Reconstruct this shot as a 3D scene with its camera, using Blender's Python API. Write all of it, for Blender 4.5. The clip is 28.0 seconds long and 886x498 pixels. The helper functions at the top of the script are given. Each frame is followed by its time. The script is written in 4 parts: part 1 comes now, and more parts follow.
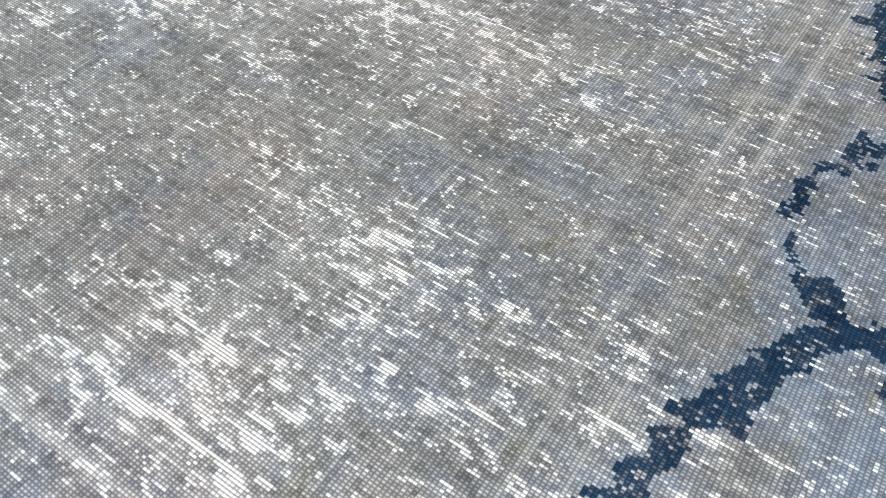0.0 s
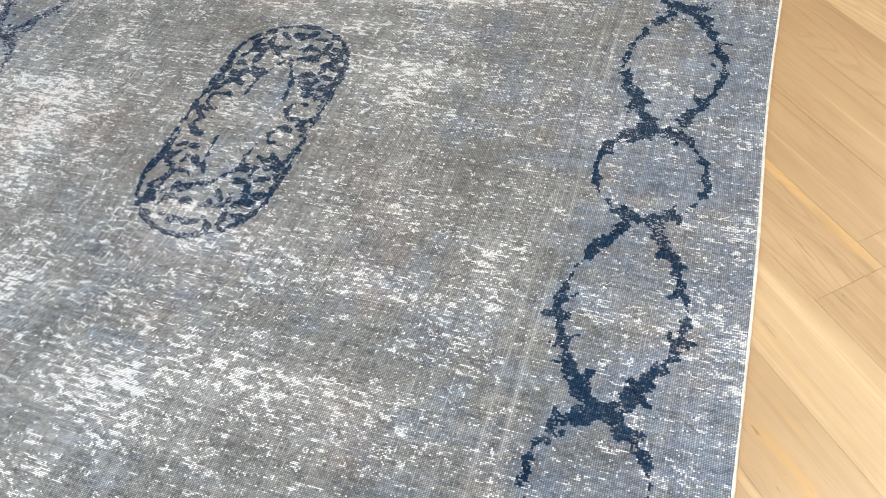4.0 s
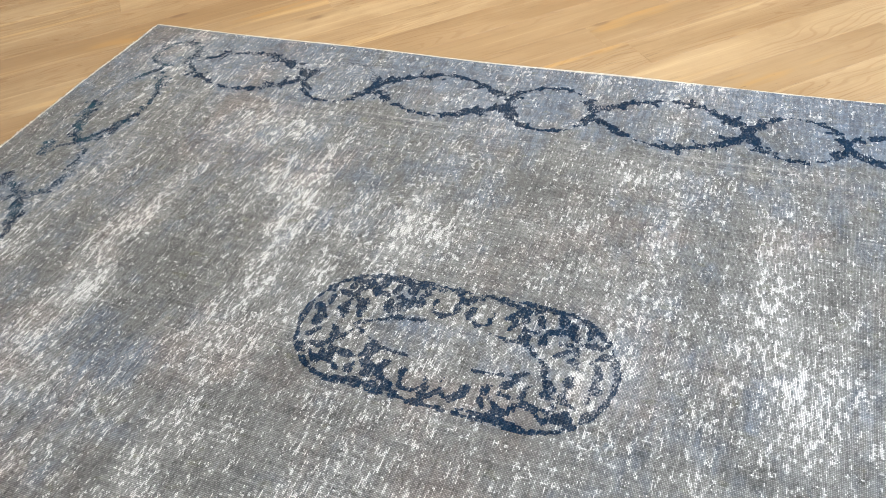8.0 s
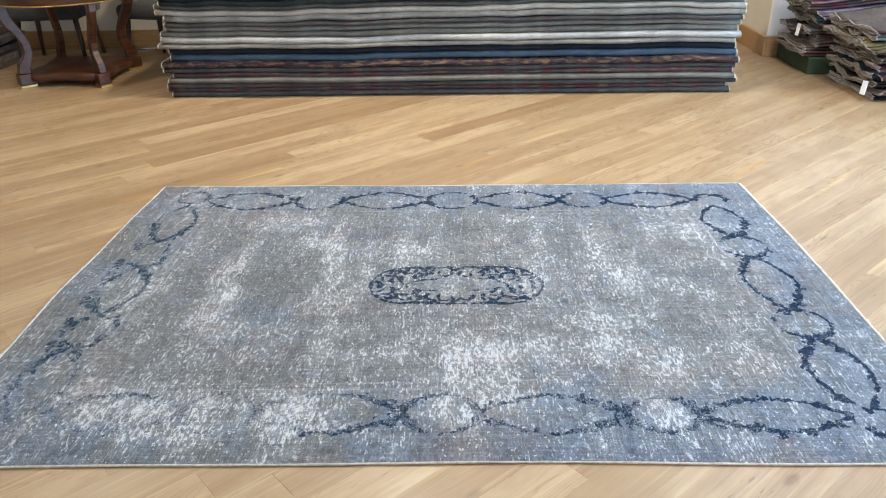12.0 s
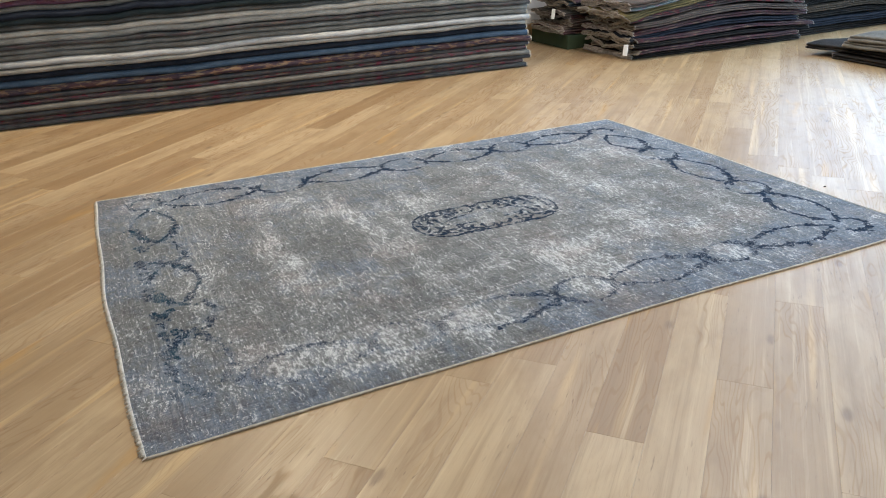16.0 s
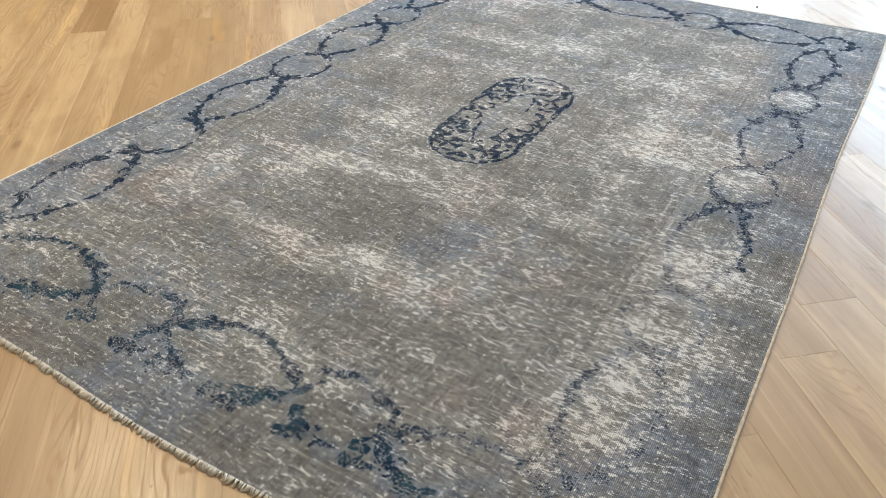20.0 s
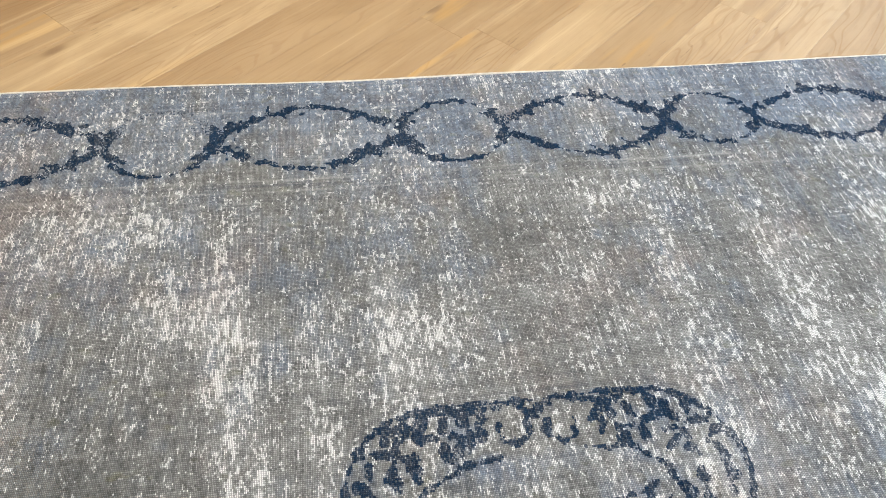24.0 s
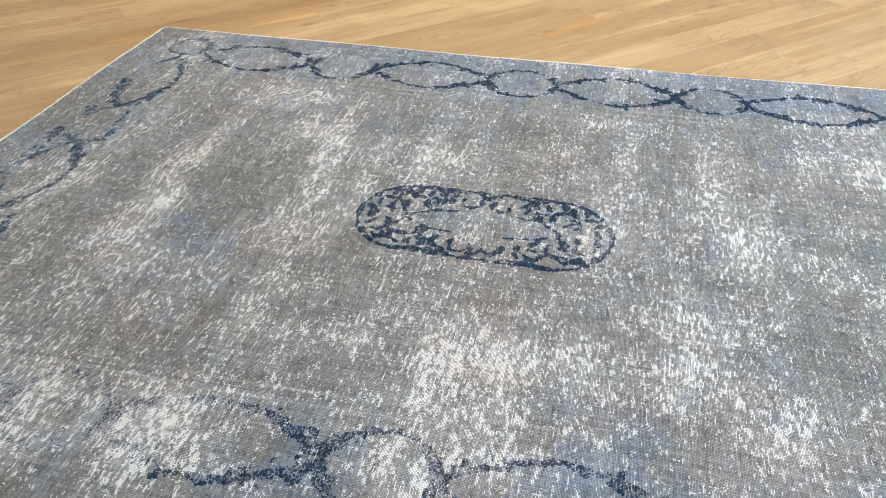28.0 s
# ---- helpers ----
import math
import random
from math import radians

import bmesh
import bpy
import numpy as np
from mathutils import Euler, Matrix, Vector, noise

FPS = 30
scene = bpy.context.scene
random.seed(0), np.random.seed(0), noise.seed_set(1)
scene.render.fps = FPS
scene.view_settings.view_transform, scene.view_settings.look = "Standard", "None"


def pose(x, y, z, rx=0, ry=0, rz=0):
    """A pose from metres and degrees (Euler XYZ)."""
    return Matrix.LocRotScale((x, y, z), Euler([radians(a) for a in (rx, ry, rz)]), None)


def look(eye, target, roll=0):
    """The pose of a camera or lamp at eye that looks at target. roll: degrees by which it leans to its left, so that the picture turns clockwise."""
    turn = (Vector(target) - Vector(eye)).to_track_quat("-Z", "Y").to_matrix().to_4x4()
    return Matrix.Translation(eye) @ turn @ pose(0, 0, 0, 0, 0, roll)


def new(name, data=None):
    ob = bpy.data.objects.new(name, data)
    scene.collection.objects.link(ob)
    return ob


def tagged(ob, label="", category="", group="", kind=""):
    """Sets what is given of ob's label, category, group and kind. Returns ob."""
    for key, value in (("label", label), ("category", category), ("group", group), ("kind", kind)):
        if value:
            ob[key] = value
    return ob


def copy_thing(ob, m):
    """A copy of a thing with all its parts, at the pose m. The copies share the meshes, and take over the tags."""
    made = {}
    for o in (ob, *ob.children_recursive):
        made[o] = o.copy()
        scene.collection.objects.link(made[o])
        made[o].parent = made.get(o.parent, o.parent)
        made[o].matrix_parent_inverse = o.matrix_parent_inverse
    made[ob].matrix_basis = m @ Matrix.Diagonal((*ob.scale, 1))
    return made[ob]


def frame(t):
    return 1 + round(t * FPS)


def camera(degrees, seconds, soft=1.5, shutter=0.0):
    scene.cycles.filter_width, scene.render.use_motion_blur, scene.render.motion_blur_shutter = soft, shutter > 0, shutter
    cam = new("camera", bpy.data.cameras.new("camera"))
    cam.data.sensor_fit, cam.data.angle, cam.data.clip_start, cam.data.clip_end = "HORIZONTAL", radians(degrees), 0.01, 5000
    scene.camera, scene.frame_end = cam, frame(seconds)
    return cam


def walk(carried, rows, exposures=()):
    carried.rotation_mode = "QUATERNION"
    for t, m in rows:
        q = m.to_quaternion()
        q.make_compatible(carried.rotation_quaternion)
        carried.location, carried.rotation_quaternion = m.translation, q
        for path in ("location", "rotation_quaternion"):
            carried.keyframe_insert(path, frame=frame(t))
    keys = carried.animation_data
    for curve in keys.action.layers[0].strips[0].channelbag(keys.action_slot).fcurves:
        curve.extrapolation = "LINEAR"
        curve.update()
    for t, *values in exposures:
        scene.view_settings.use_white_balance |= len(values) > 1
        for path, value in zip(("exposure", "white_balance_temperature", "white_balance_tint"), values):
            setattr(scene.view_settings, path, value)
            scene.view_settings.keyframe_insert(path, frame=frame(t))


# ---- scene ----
cam = camera(60.33, 28.0, soft=1.05)
PATH = [
    (0.0, pose(1.166, 0.657, 0.467, 38.21, 0.35, 125.25)),
    (0.5, pose(1.173, 0.654, 0.473, 39.26, 1.00, 125.57)),
    (1.0, pose(1.180, 0.645, 0.473, 40.37, 1.63, 126.16)),
    (1.5, pose(1.179, 0.642, 0.475, 41.46, 1.66, 126.72)),
    (2.0, pose(1.178, 0.643, 0.481, 42.63, 1.66, 127.11)),
    (2.5, pose(1.123, 0.692, 0.532, 44.40, 0.57, 127.74)),
    (3.0, pose(1.071, 0.722, 0.760, 42.98, 1.30, 124.04)),
    (3.5, pose(1.074, 0.816, 1.073, 39.25, 4.26, 116.40)),
    (5.5, pose(0.999, 0.194, 1.093, 41.01, 4.88, 80.29)),
    (6.0, pose(0.837, -0.010, 1.092, 41.18, 5.06, 69.77)),
    (6.5, pose(0.810, -0.232, 1.109, 43.00, 4.65, 57.38)),
    (7.0, pose(0.711, -0.444, 1.125, 44.04, 6.87, 44.12)),
    (7.5, pose(0.554, -0.693, 1.137, 44.60, 7.57, 32.22)),
    (8.0, pose(0.501, -0.964, 1.174, 46.38, 5.72, 21.18)),
    (8.5, pose(0.334, -1.158, 1.194, 47.09, 5.88, 15.56)),
    (9.0, pose(0.193, -1.360, 1.235, 48.82, 5.71, 11.30)),
    (9.5, pose(0.154, -1.664, 1.325, 51.84, 3.59, 2.85)),
    (10.0, pose(0.170, -1.901, 1.415, 54.85, 1.05, -0.17)),
    (10.5, pose(0.242, -2.110, 1.420, 56.77, 0.70, 1.68)),
    (11.0, pose(0.192, -2.256, 1.419, 58.25, 1.15, 2.38)),
    (11.5, pose(0.078, -2.489, 1.417, 60.34, 1.12, 1.96)),
    (12.0, pose(0.108, -2.669, 1.402, 64.00, 1.04, 1.70)),
    (12.5, pose(0.164, -2.827, 1.341, 67.15, 0.36, 1.29)),
    (13.0, pose(0.077, -2.949, 1.291, 69.12, -0.14, -3.21)),
    (13.5, pose(-0.113, -3.053, 1.239, 69.24, 0.12, -8.69)),
    (15.5, pose(-1.159, -2.944, 1.178, 67.34, 1.78, -22.25)),
    (16.0, pose(-1.365, -2.801, 1.187, 66.21, 1.83, -25.06)),
    (16.5, pose(-1.602, -2.696, 1.198, 64.80, 1.84, -28.58)),
    (17.0, pose(-1.719, -2.521, 1.197, 62.98, 2.38, -32.55)),
    (17.5, pose(-1.732, -2.212, 1.159, 60.74, 2.91, -36.20)),
    (18.0, pose(-1.779, -1.960, 1.152, 58.53, 2.65, -41.67)),
    (18.5, pose(-1.835, -1.702, 1.180, 56.38, 2.11, -47.84)),
    (19.0, pose(-1.826, -1.419, 1.124, 54.71, 1.80, -51.78)),
    (19.5, pose(-1.871, -1.242, 1.130, 53.37, 1.02, -54.86)),
    (20.0, pose(-1.974, -1.152, 1.150, 53.32, 0.38, -57.84)),
    (20.5, pose(-1.963, -1.113, 1.158, 53.27, -0.16, -59.79)),
    (22.5, pose(-1.087, -0.764, 1.099, 46.54, -5.19, -46.46)),
    (23.0, pose(-0.797, -0.769, 1.135, 44.35, -6.24, -35.77)),
    (23.5, pose(-0.512, -0.657, 1.130, 42.09, -6.49, -25.03)),
    (24.0, pose(-0.253, -0.572, 1.146, 40.43, -3.25, -8.24)),
    (24.5, pose(0.008, -0.629, 1.137, 40.70, 1.37, 11.33)),
    (25.0, pose(0.198, -0.814, 1.167, 42.78, 2.51, 19.30)),
    (25.5, pose(0.397, -1.061, 1.206, 45.06, 1.88, 22.24)),
    (26.0, pose(0.575, -1.218, 1.194, 45.29, 3.74, 21.63)),
    (26.5, pose(0.615, -1.478, 1.264, 46.43, 4.34, 16.67)),
    (27.0, pose(0.544, -1.755, 1.268, 48.52, 3.07, 12.11)),
    (27.5, pose(0.539, -1.766, 1.226, 49.44, 1.52, 12.81)),
    (28.0, pose(0.344, -1.672, 1.137, 52.61, 0.57, 13.61)),
]
walk(cam, PATH, exposures=[(0, 1.16, 5780, 10), (2, 1.16, 5780, 10), (3.5, 1.24, 5760, 10), (6, 1.28, 5720, 10), (8, 1.28, 5700, 10), (10.5, 1.28, 5500, 10), (13.5, 1.24, 5240, 10), (15.5, 0.92, 5560, 10), (18, 0.85, 5920, 10), (20.5, 1.06, 6140, 10), (23, 1.1, 5860, 10), (26, 1.28, 5760, 10), (28, 1.26, 5740, 10)])

# ---- daylight and lamps ----
world = bpy.data.worlds.new("world")
scene.world = world
world.use_nodes = True
wn = world.node_tree
sky = wn.nodes.new("ShaderNodeTexSky")
sky.sky_type, sky.sun_disc = "NISHITA", False
sky.sun_elevation, sky.sun_rotation = radians(38), radians(60)
wn.links.new(sky.outputs[0], wn.nodes["Background"].inputs[0])
wn.nodes["Background"].inputs[1].default_value = 0.12


def area_lamp(name, m, sx, sy, power, color):
    data = bpy.data.lights.new(name, "AREA")
    data.shape, data.size, data.size_y, data.energy, data.color = "RECTANGLE", sx, sy, power, color
    ob = new(name, data)
    ob.matrix_world = m
    return tagged(ob, kind="structure")


DAY = (0.53, 0.78, 1.0)
WARM = (1.0, 0.94, 0.86)
AMBER = (1.0, 0.81, 0.56)
# sky light entering by the tall windows of the east wall
for yy, power in ((-1.9, 126), (0.7, 68), (3.3, 46)):
    area_lamp("window_light", pose(6.42, yy, 1.68, 0, 90, 0) @ pose(0, 0, 0, 0, 0, 90), 2.1, 3.0, power, DAY)
# fill lamp added on the unseen south side, where no window is known
area_lamp("south_fill_light", look((2.0, -6.75, 1.6), (1.6, 0, 0.3)), 5.0, 2.4, 36, (0.96, 0.97, 1.0))
# recessed ceiling lamps assumed out of view, added as fill; watts set lamp by lamp
LAMP_SPOTS = [(x, y) for x in (-3.2, -0.4, 2.4, 4.9) for y in (-3.4, 0.2, 2.4)]
LAMP_WATTS = (1, 1, 19, 2, 13, 48, 27, 33, 20, 13, 9, 7)
for (xx, yy), watts in zip(LAMP_SPOTS, LAMP_WATTS):
    area_lamp("ceiling_fill_light", look((xx, yy, 3.43), (xx, yy, 0)), 0.16, 0.16, watts, AMBER if xx < 0 else WARM)


# ---- materials ----
class Nodes:
    """Short hand for building a node material."""

    def __init__(self, name, rough=0.6, metal=0.0):
        self.mat = bpy.data.materials.new(name)
        self.mat.use_nodes = True
        self.tree = self.mat.node_tree
        self.bsdf = self.tree.nodes["Principled BSDF"]
        self.bsdf.inputs["Roughness"].default_value = rough
        self.bsdf.inputs["Metallic"].default_value = metal

    def put(self, socket, v):
        if isinstance(v, bpy.types.NodeSocket):
            self.tree.links.new(v, socket)
        elif v is not None:
            if socket.type == "RGBA" and len(v) == 3:
                v = (*v, 1)
            socket.default_value = v

    def math(self, op, a, b=None, c=None, clamp=False):
        n = self.tree.nodes.new("ShaderNodeMath")
        n.operation, n.use_clamp = op, clamp
        for k, v in enumerate((a, b, c)):
            self.put(n.inputs[k], v)
        return n.outputs[0]

    def mix(self, fac, a, b, mode="MIX"):
        n = self.tree.nodes.new("ShaderNodeMix")
        n.data_type, n.blend_type = "RGBA", mode
        self.put(n.inputs[0], fac)
        self.put(n.inputs[6], a)
        self.put(n.inputs[7], b)
        return n.outputs[2]

    def step(self, v, lo, hi, to0=0.0, to1=1.0):
        n = self.tree.nodes.new("ShaderNodeMapRange")
        n.interpolation_type = "SMOOTHSTEP"
        for k, x in enumerate((v, lo, hi, to0, to1)):
            self.put(n.inputs[k], x)
        return n.outputs[0]

    def coords(self, kind="Object"):
        return self.tree.nodes.new("ShaderNodeTexCoord").outputs[kind]

    def scaled(self, v, scale, loc=None):
        n = self.tree.nodes.new("ShaderNodeMapping")
        self.put(n.inputs[0], v)
        n.inputs[3].default_value = scale
        if loc is not None:
            self.put(n.inputs[1], loc)
        return n.outputs[0]

    def noise(self, v, scale=1.0, detail=2.0, rough=0.5, warp=0.0):
        n = self.tree.nodes.new("ShaderNodeTexNoise")
        self.put(n.inputs["Vector"], v)
        n.inputs["Scale"].default_value, n.inputs["Detail"].default_value = scale, detail
        n.inputs["Roughness"].default_value, n.inputs["Distortion"].default_value = rough, warp
        return n.outputs[0]

    def voronoi(self, v, scale=1.0):
        n = self.tree.nodes.new("ShaderNodeTexVoronoi")
        self.put(n.inputs["Vector"], v)
        n.inputs["Scale"].default_value = scale
        return n.outputs[0]

    def split(self, v):
        n = self.tree.nodes.new("ShaderNodeSeparateXYZ")
        self.put(n.inputs[0], v)
        return n.outputs

    def join(self, x, y, z):
        n = self.tree.nodes.new("ShaderNodeCombineXYZ")
        for k, v in enumerate((x, y, z)):
            self.put(n.inputs[k], v)
        return n.outputs[0]

    def attr(self, name):
        n = self.tree.nodes.new("ShaderNodeAttribute")
        n.attribute_name = name
        return n.outputs["Fac"]

    def random(self):
        a = self.tree.nodes.new("ShaderNodeObjectInfo").outputs["Random"]
        b = self.tree.nodes.new("ShaderNodeNewGeometry").outputs["Random Per Island"]
        return self.math("FRACT", self.math("ADD", a, b))

    def bump(self, h, strength=0.3, dist=0.002):
        n = self.tree.nodes.new("ShaderNodeBump")
        n.inputs["Strength"].default_value, n.inputs["Distance"].default_value = strength, dist
        self.put(n.inputs["Height"], h)
        self.tree.links.new(n.outputs[0], self.bsdf.inputs["Normal"])

    def color(self, v):
        self.put(self.bsdf.inputs["Base Color"], v)
        return self

    def rough(self, v):
        self.put(self.bsdf.inputs["Roughness"], v)
        return self


def plain(name, a, b, scale=4.0, rough=0.6, metal=0.0, bump=0.1, stretch=(1, 1, 1)):
    """A worn surface between two near colours, with a fine grain."""
    g = Nodes(name, rough, metal)
    c = g.scaled(g.coords(), stretch)
    big, fine = g.noise(c, scale, 3), g.noise(c, scale * 22, 2)
    f = g.math("ADD", g.math("MULTIPLY", big, 0.7), g.math("MULTIPLY", fine, 0.3))
    g.color(g.mix(g.step(f, 0.3, 0.7), a, b))
    g.bump(fine, bump, 0.002)
    return g.mat


def rug_material():
    """Shorn wool on a cotton ground, knot by knot; the fields are woven in with the mesh."""
    g = Nodes("distressed_rug_wool", 0.92)
    co = g.coords()
    dye, bare, tone = g.attr("dye"), g.attr("bare"), g.attr("tone")
    blue, rosy, line, teal = g.attr("blue"), g.attr("rosy"), g.attr("line"), g.attr("teal")
    spot = g.tree.nodes.new("ShaderNodeAttribute")
    spot.attribute_name = "knot"
    kx, ky, _ = g.split(spot.outputs["Vector"])
    # place within one knot, -1 to 1
    fx = g.math("SUBTRACT", g.math("MULTIPLY", g.math("FRACT", kx), 2.0), 1.0)
    fy = g.math("SUBTRACT", g.math("MULTIPLY", g.math("FRACT", ky), 2.0), 1.0)
    ax, ay = g.math("ABSOLUTE", fx), g.math("ABSOLUTE", fy)
    # ground: warm grey and blue grey wool with a little olive, brown and sky blue
    patch = g.noise(g.scaled(co, (38, 26, 1)), 1.0, 3, 0.6)
    ground = g.mix(g.step(blue, 0.1, 0.9), (0.166, 0.164, 0.153), (0.144, 0.173, 0.220))
    ground = g.mix(g.math("MULTIPLY", g.math("MAXIMUM", rosy, 0.0), 0.58), ground, (0.196, 0.160, 0.142))
    olive = g.step(g.noise(g.scaled(co, (19, 30, 3)), 1.0, 2), 0.62, 0.74)
    ground = g.mix(g.math("MULTIPLY", olive, 0.5), ground, (0.150, 0.146, 0.086))
    sky_blue = g.step(g.noise(g.scaled(co, (30, 19, 9)), 1.0, 3, 0.6), 0.64, 0.74)
    ground = g.mix(g.math("MULTIPLY", sky_blue, g.step(blue, 0.2, 0.8, 0.12, 0.5)), ground, (0.130, 0.205, 0.260))
    ground = g.mix(g.step(patch, 0.40, 0.68, 0.0, 0.40), ground, (0.100, 0.100, 0.100))
    light = g.math("ADD", 0.52, g.math("MULTIPLY", tone, 0.70))
    ground = g.mix(1.0, ground, g.join(light, light, light), "MULTIPLY")
    # guard lines beside the border
    ground = g.mix(g.math("MULTIPLY", g.math("MAXIMUM", line, 0.0), 0.6), ground, (0.36, 0.35, 0.33))
    ground = g.mix(g.math("MULTIPLY", g.math("MAXIMUM", g.math("MULTIPLY", line, -1.0), 0.0), 0.6), ground, (0.055, 0.062, 0.078))
    # deep blue motif, faded to teal at one end
    navy = g.mix(tone, (0.003, 0.011, 0.028), (0.009, 0.029, 0.064))
    navy = g.mix(teal, navy, (0.020, 0.066, 0.094))
    col = g.mix(g.math("MULTIPLY", dye, 0.97), ground, navy)
    # bare cotton shows as one pale stitch in the middle of each knot
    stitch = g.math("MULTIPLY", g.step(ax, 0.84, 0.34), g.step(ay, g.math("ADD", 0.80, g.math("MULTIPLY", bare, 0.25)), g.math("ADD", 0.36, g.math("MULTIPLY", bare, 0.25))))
    # shade in the furrows between the rows, painted into the colour
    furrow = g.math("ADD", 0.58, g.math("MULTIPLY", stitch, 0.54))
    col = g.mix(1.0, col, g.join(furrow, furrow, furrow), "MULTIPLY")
    cotton = g.mix(bare, (0.50, 0.49, 0.465), (0.76, 0.745, 0.71))
    cotton = g.mix(g.math("MULTIPLY", g.math("MAXIMUM", rosy, 0.0), 0.45), cotton, (0.66, 0.575, 0.51))
    col = g.mix(g.math("MULTIPLY", g.math("ADD", 0.24, g.math("MULTIPLY", stitch, 0.76)), bare), col, cotton)
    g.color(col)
    fibre = g.noise(g.scaled(co, (900, 900, 1)), 1.0, 2)
    g.bump(g.math("ADD", g.math("MULTIPLY", furrow, 0.8), g.math("MULTIPLY", fibre, 0.35)), 0.5, 0.0012)
    g.put(g.bsdf.inputs["Specular IOR Level"], g.math("SUBTRACT", 0.12, g.math("MULTIPLY", dye, 0.10)))
    g.put(g.bsdf.inputs["Sheen Weight"], g.math("SUBTRACT", 0.09, g.math("MULTIPLY", dye, 0.08)))
    g.bsdf.inputs["Sheen Roughness"].default_value = 0.45
    g.bsdf.inputs["Sheen Tint"].default_value = (1.0, 1.0, 1.0, 1)
    return g.mat


def oak_material():
    g = Nodes("oiled_oak", 0.42)
    co = g.coords()
    rnd = g.random()
    x, y, z = g.split(co)
    shift = g.math("MULTIPLY", rnd, 37.0)
    p = g.join(g.math("ADD", x, shift), y, g.math("MULTIPLY", rnd, 11.0))
    flow = g.noise(g.scaled(p, (0.9, 5.0, 1)), 1.0, 3, 0.55, 0.4)
    rings = g.math("SINE", g.math("MULTIPLY", g.math("ADD", g.math("MULTIPLY", y, 0.9), g.math("MULTIPLY", flow, 0.42)), 330.0))
    grain = g.noise(g.scaled(p, (7, 190, 1)), 1.0, 4, 0.65)
    pores = g.step(g.noise(g.scaled(p, (28, 620, 1)), 1.0, 2), 0.60, 0.72)
    cloud = g.noise(g.scaled(p, (2.6, 8.5, 1)), 1.0, 4, 0.6, 0.5)
    hue = g.math("FRACT", g.math("MULTIPLY", rnd, 7.31))
    own = g.tree.nodes.new("ShaderNodeAttribute")
    own.attribute_type, own.attribute_name = "OBJECT", "board_tone"
    hue = g.math("ADD", g.step(hue, -0.60, 1.60), g.math("MULTIPLY", own.outputs["Fac"], 0.40), clamp=True)
    base = g.mix(hue, (0.268, 0.164, 0.073), (0.458, 0.330, 0.179))
    base = g.mix(g.step(g.math("FRACT", g.math("MULTIPLY", rnd, 3.77)), 0.72, 0.95, 0.0, 0.36), base, (0.200, 0.114, 0.048))
    base = g.mix(g.step(cloud, 0.35, 0.72, 0.0, 0.6), base, (0.235, 0.140, 0.060))
    base = g.mix(g.step(g.noise(g.scaled(p, (0.8, 16, 1)), 1.0, 2), 0.60, 0.74, 0.0, 0.6), base, (0.53, 0.355, 0.155))
    figure = g.math("MULTIPLY", g.step(rings, 0.45, 1.0), g.step(g.noise(g.scaled(p, (1.1, 4, 3)), 1.0, 2), 0.42, 0.6))
    long = g.noise(g.scaled(p, (0.55, 26, 2)), 1.0, 4, 0.7)
    base = g.mix(g.step(long, 0.50, 0.68, 0.0, 0.46), base, (0.205, 0.122, 0.050))
    base = g.mix(g.step(long, 0.45, 0.30, 0.0, 0.42), base, (0.55, 0.41, 0.23))
    base = g.mix(g.math("MULTIPLY", figure, 0.24), base, (0.235, 0.130, 0.058))
    base = g.mix(g.math("MULTIPLY", g.step(grain, 0.45, 0.75), 0.22), base, (0.255, 0.150, 0.072))
    base = g.mix(g.math("MULTIPLY", pores, 0.20), base, (0.17, 0.10, 0.05))
    amber = g.step(g.noise(g.scaled(p, (1.3, 9, 7)), 1.0, 3, 0.6, 0.3), 0.62, 0.72)
    base = g.mix(g.math("MULTIPLY", amber, 0.6), base, (0.40, 0.225, 0.060))
    fleck = g.math("MULTIPLY", g.step(g.noise(g.scaled(p, (16, 130, 5)), 1.0, 2, 0.6, 0.6), 0.64, 0.72), g.step(g.noise(g.scaled(p, (2.2, 6, 9)), 1.0, 2), 0.50, 0.62))
    base = g.mix(g.math("MULTIPLY", fleck, 0.55), base, (0.13, 0.075, 0.035))
    v = g.voronoi(g.scaled(p, (2.1, 5.2, 1)), 1.0)
    knot = g.step(v, 0.10, 0.03)
    base = g.mix(g.math("MULTIPLY", knot, 0.6), base, (0.12, 0.065, 0.03))
    scuff = g.step(g.noise(g.scaled(g.coords(), (6, 9, 1)), 1.0, 4, 0.7), 0.45, 0.8)
    g.color(base)
    rr = g.math("ADD", 0.31, g.math("MULTIPLY", g.math("ADD", scuff, grain), 0.12))
    g.rough(g.math("ADD", rr, g.math("MULTIPLY", figure, 0.22)))
    g.bsdf.inputs["Specular IOR Level"].default_value = 0.54
    g.bump(g.math("ADD", g.math("MULTIPLY", grain, 0.6), g.math("MULTIPLY", g.math("MULTIPLY", rings, figure), 0.30)), 0.14, 0.0012)
    return g.mat


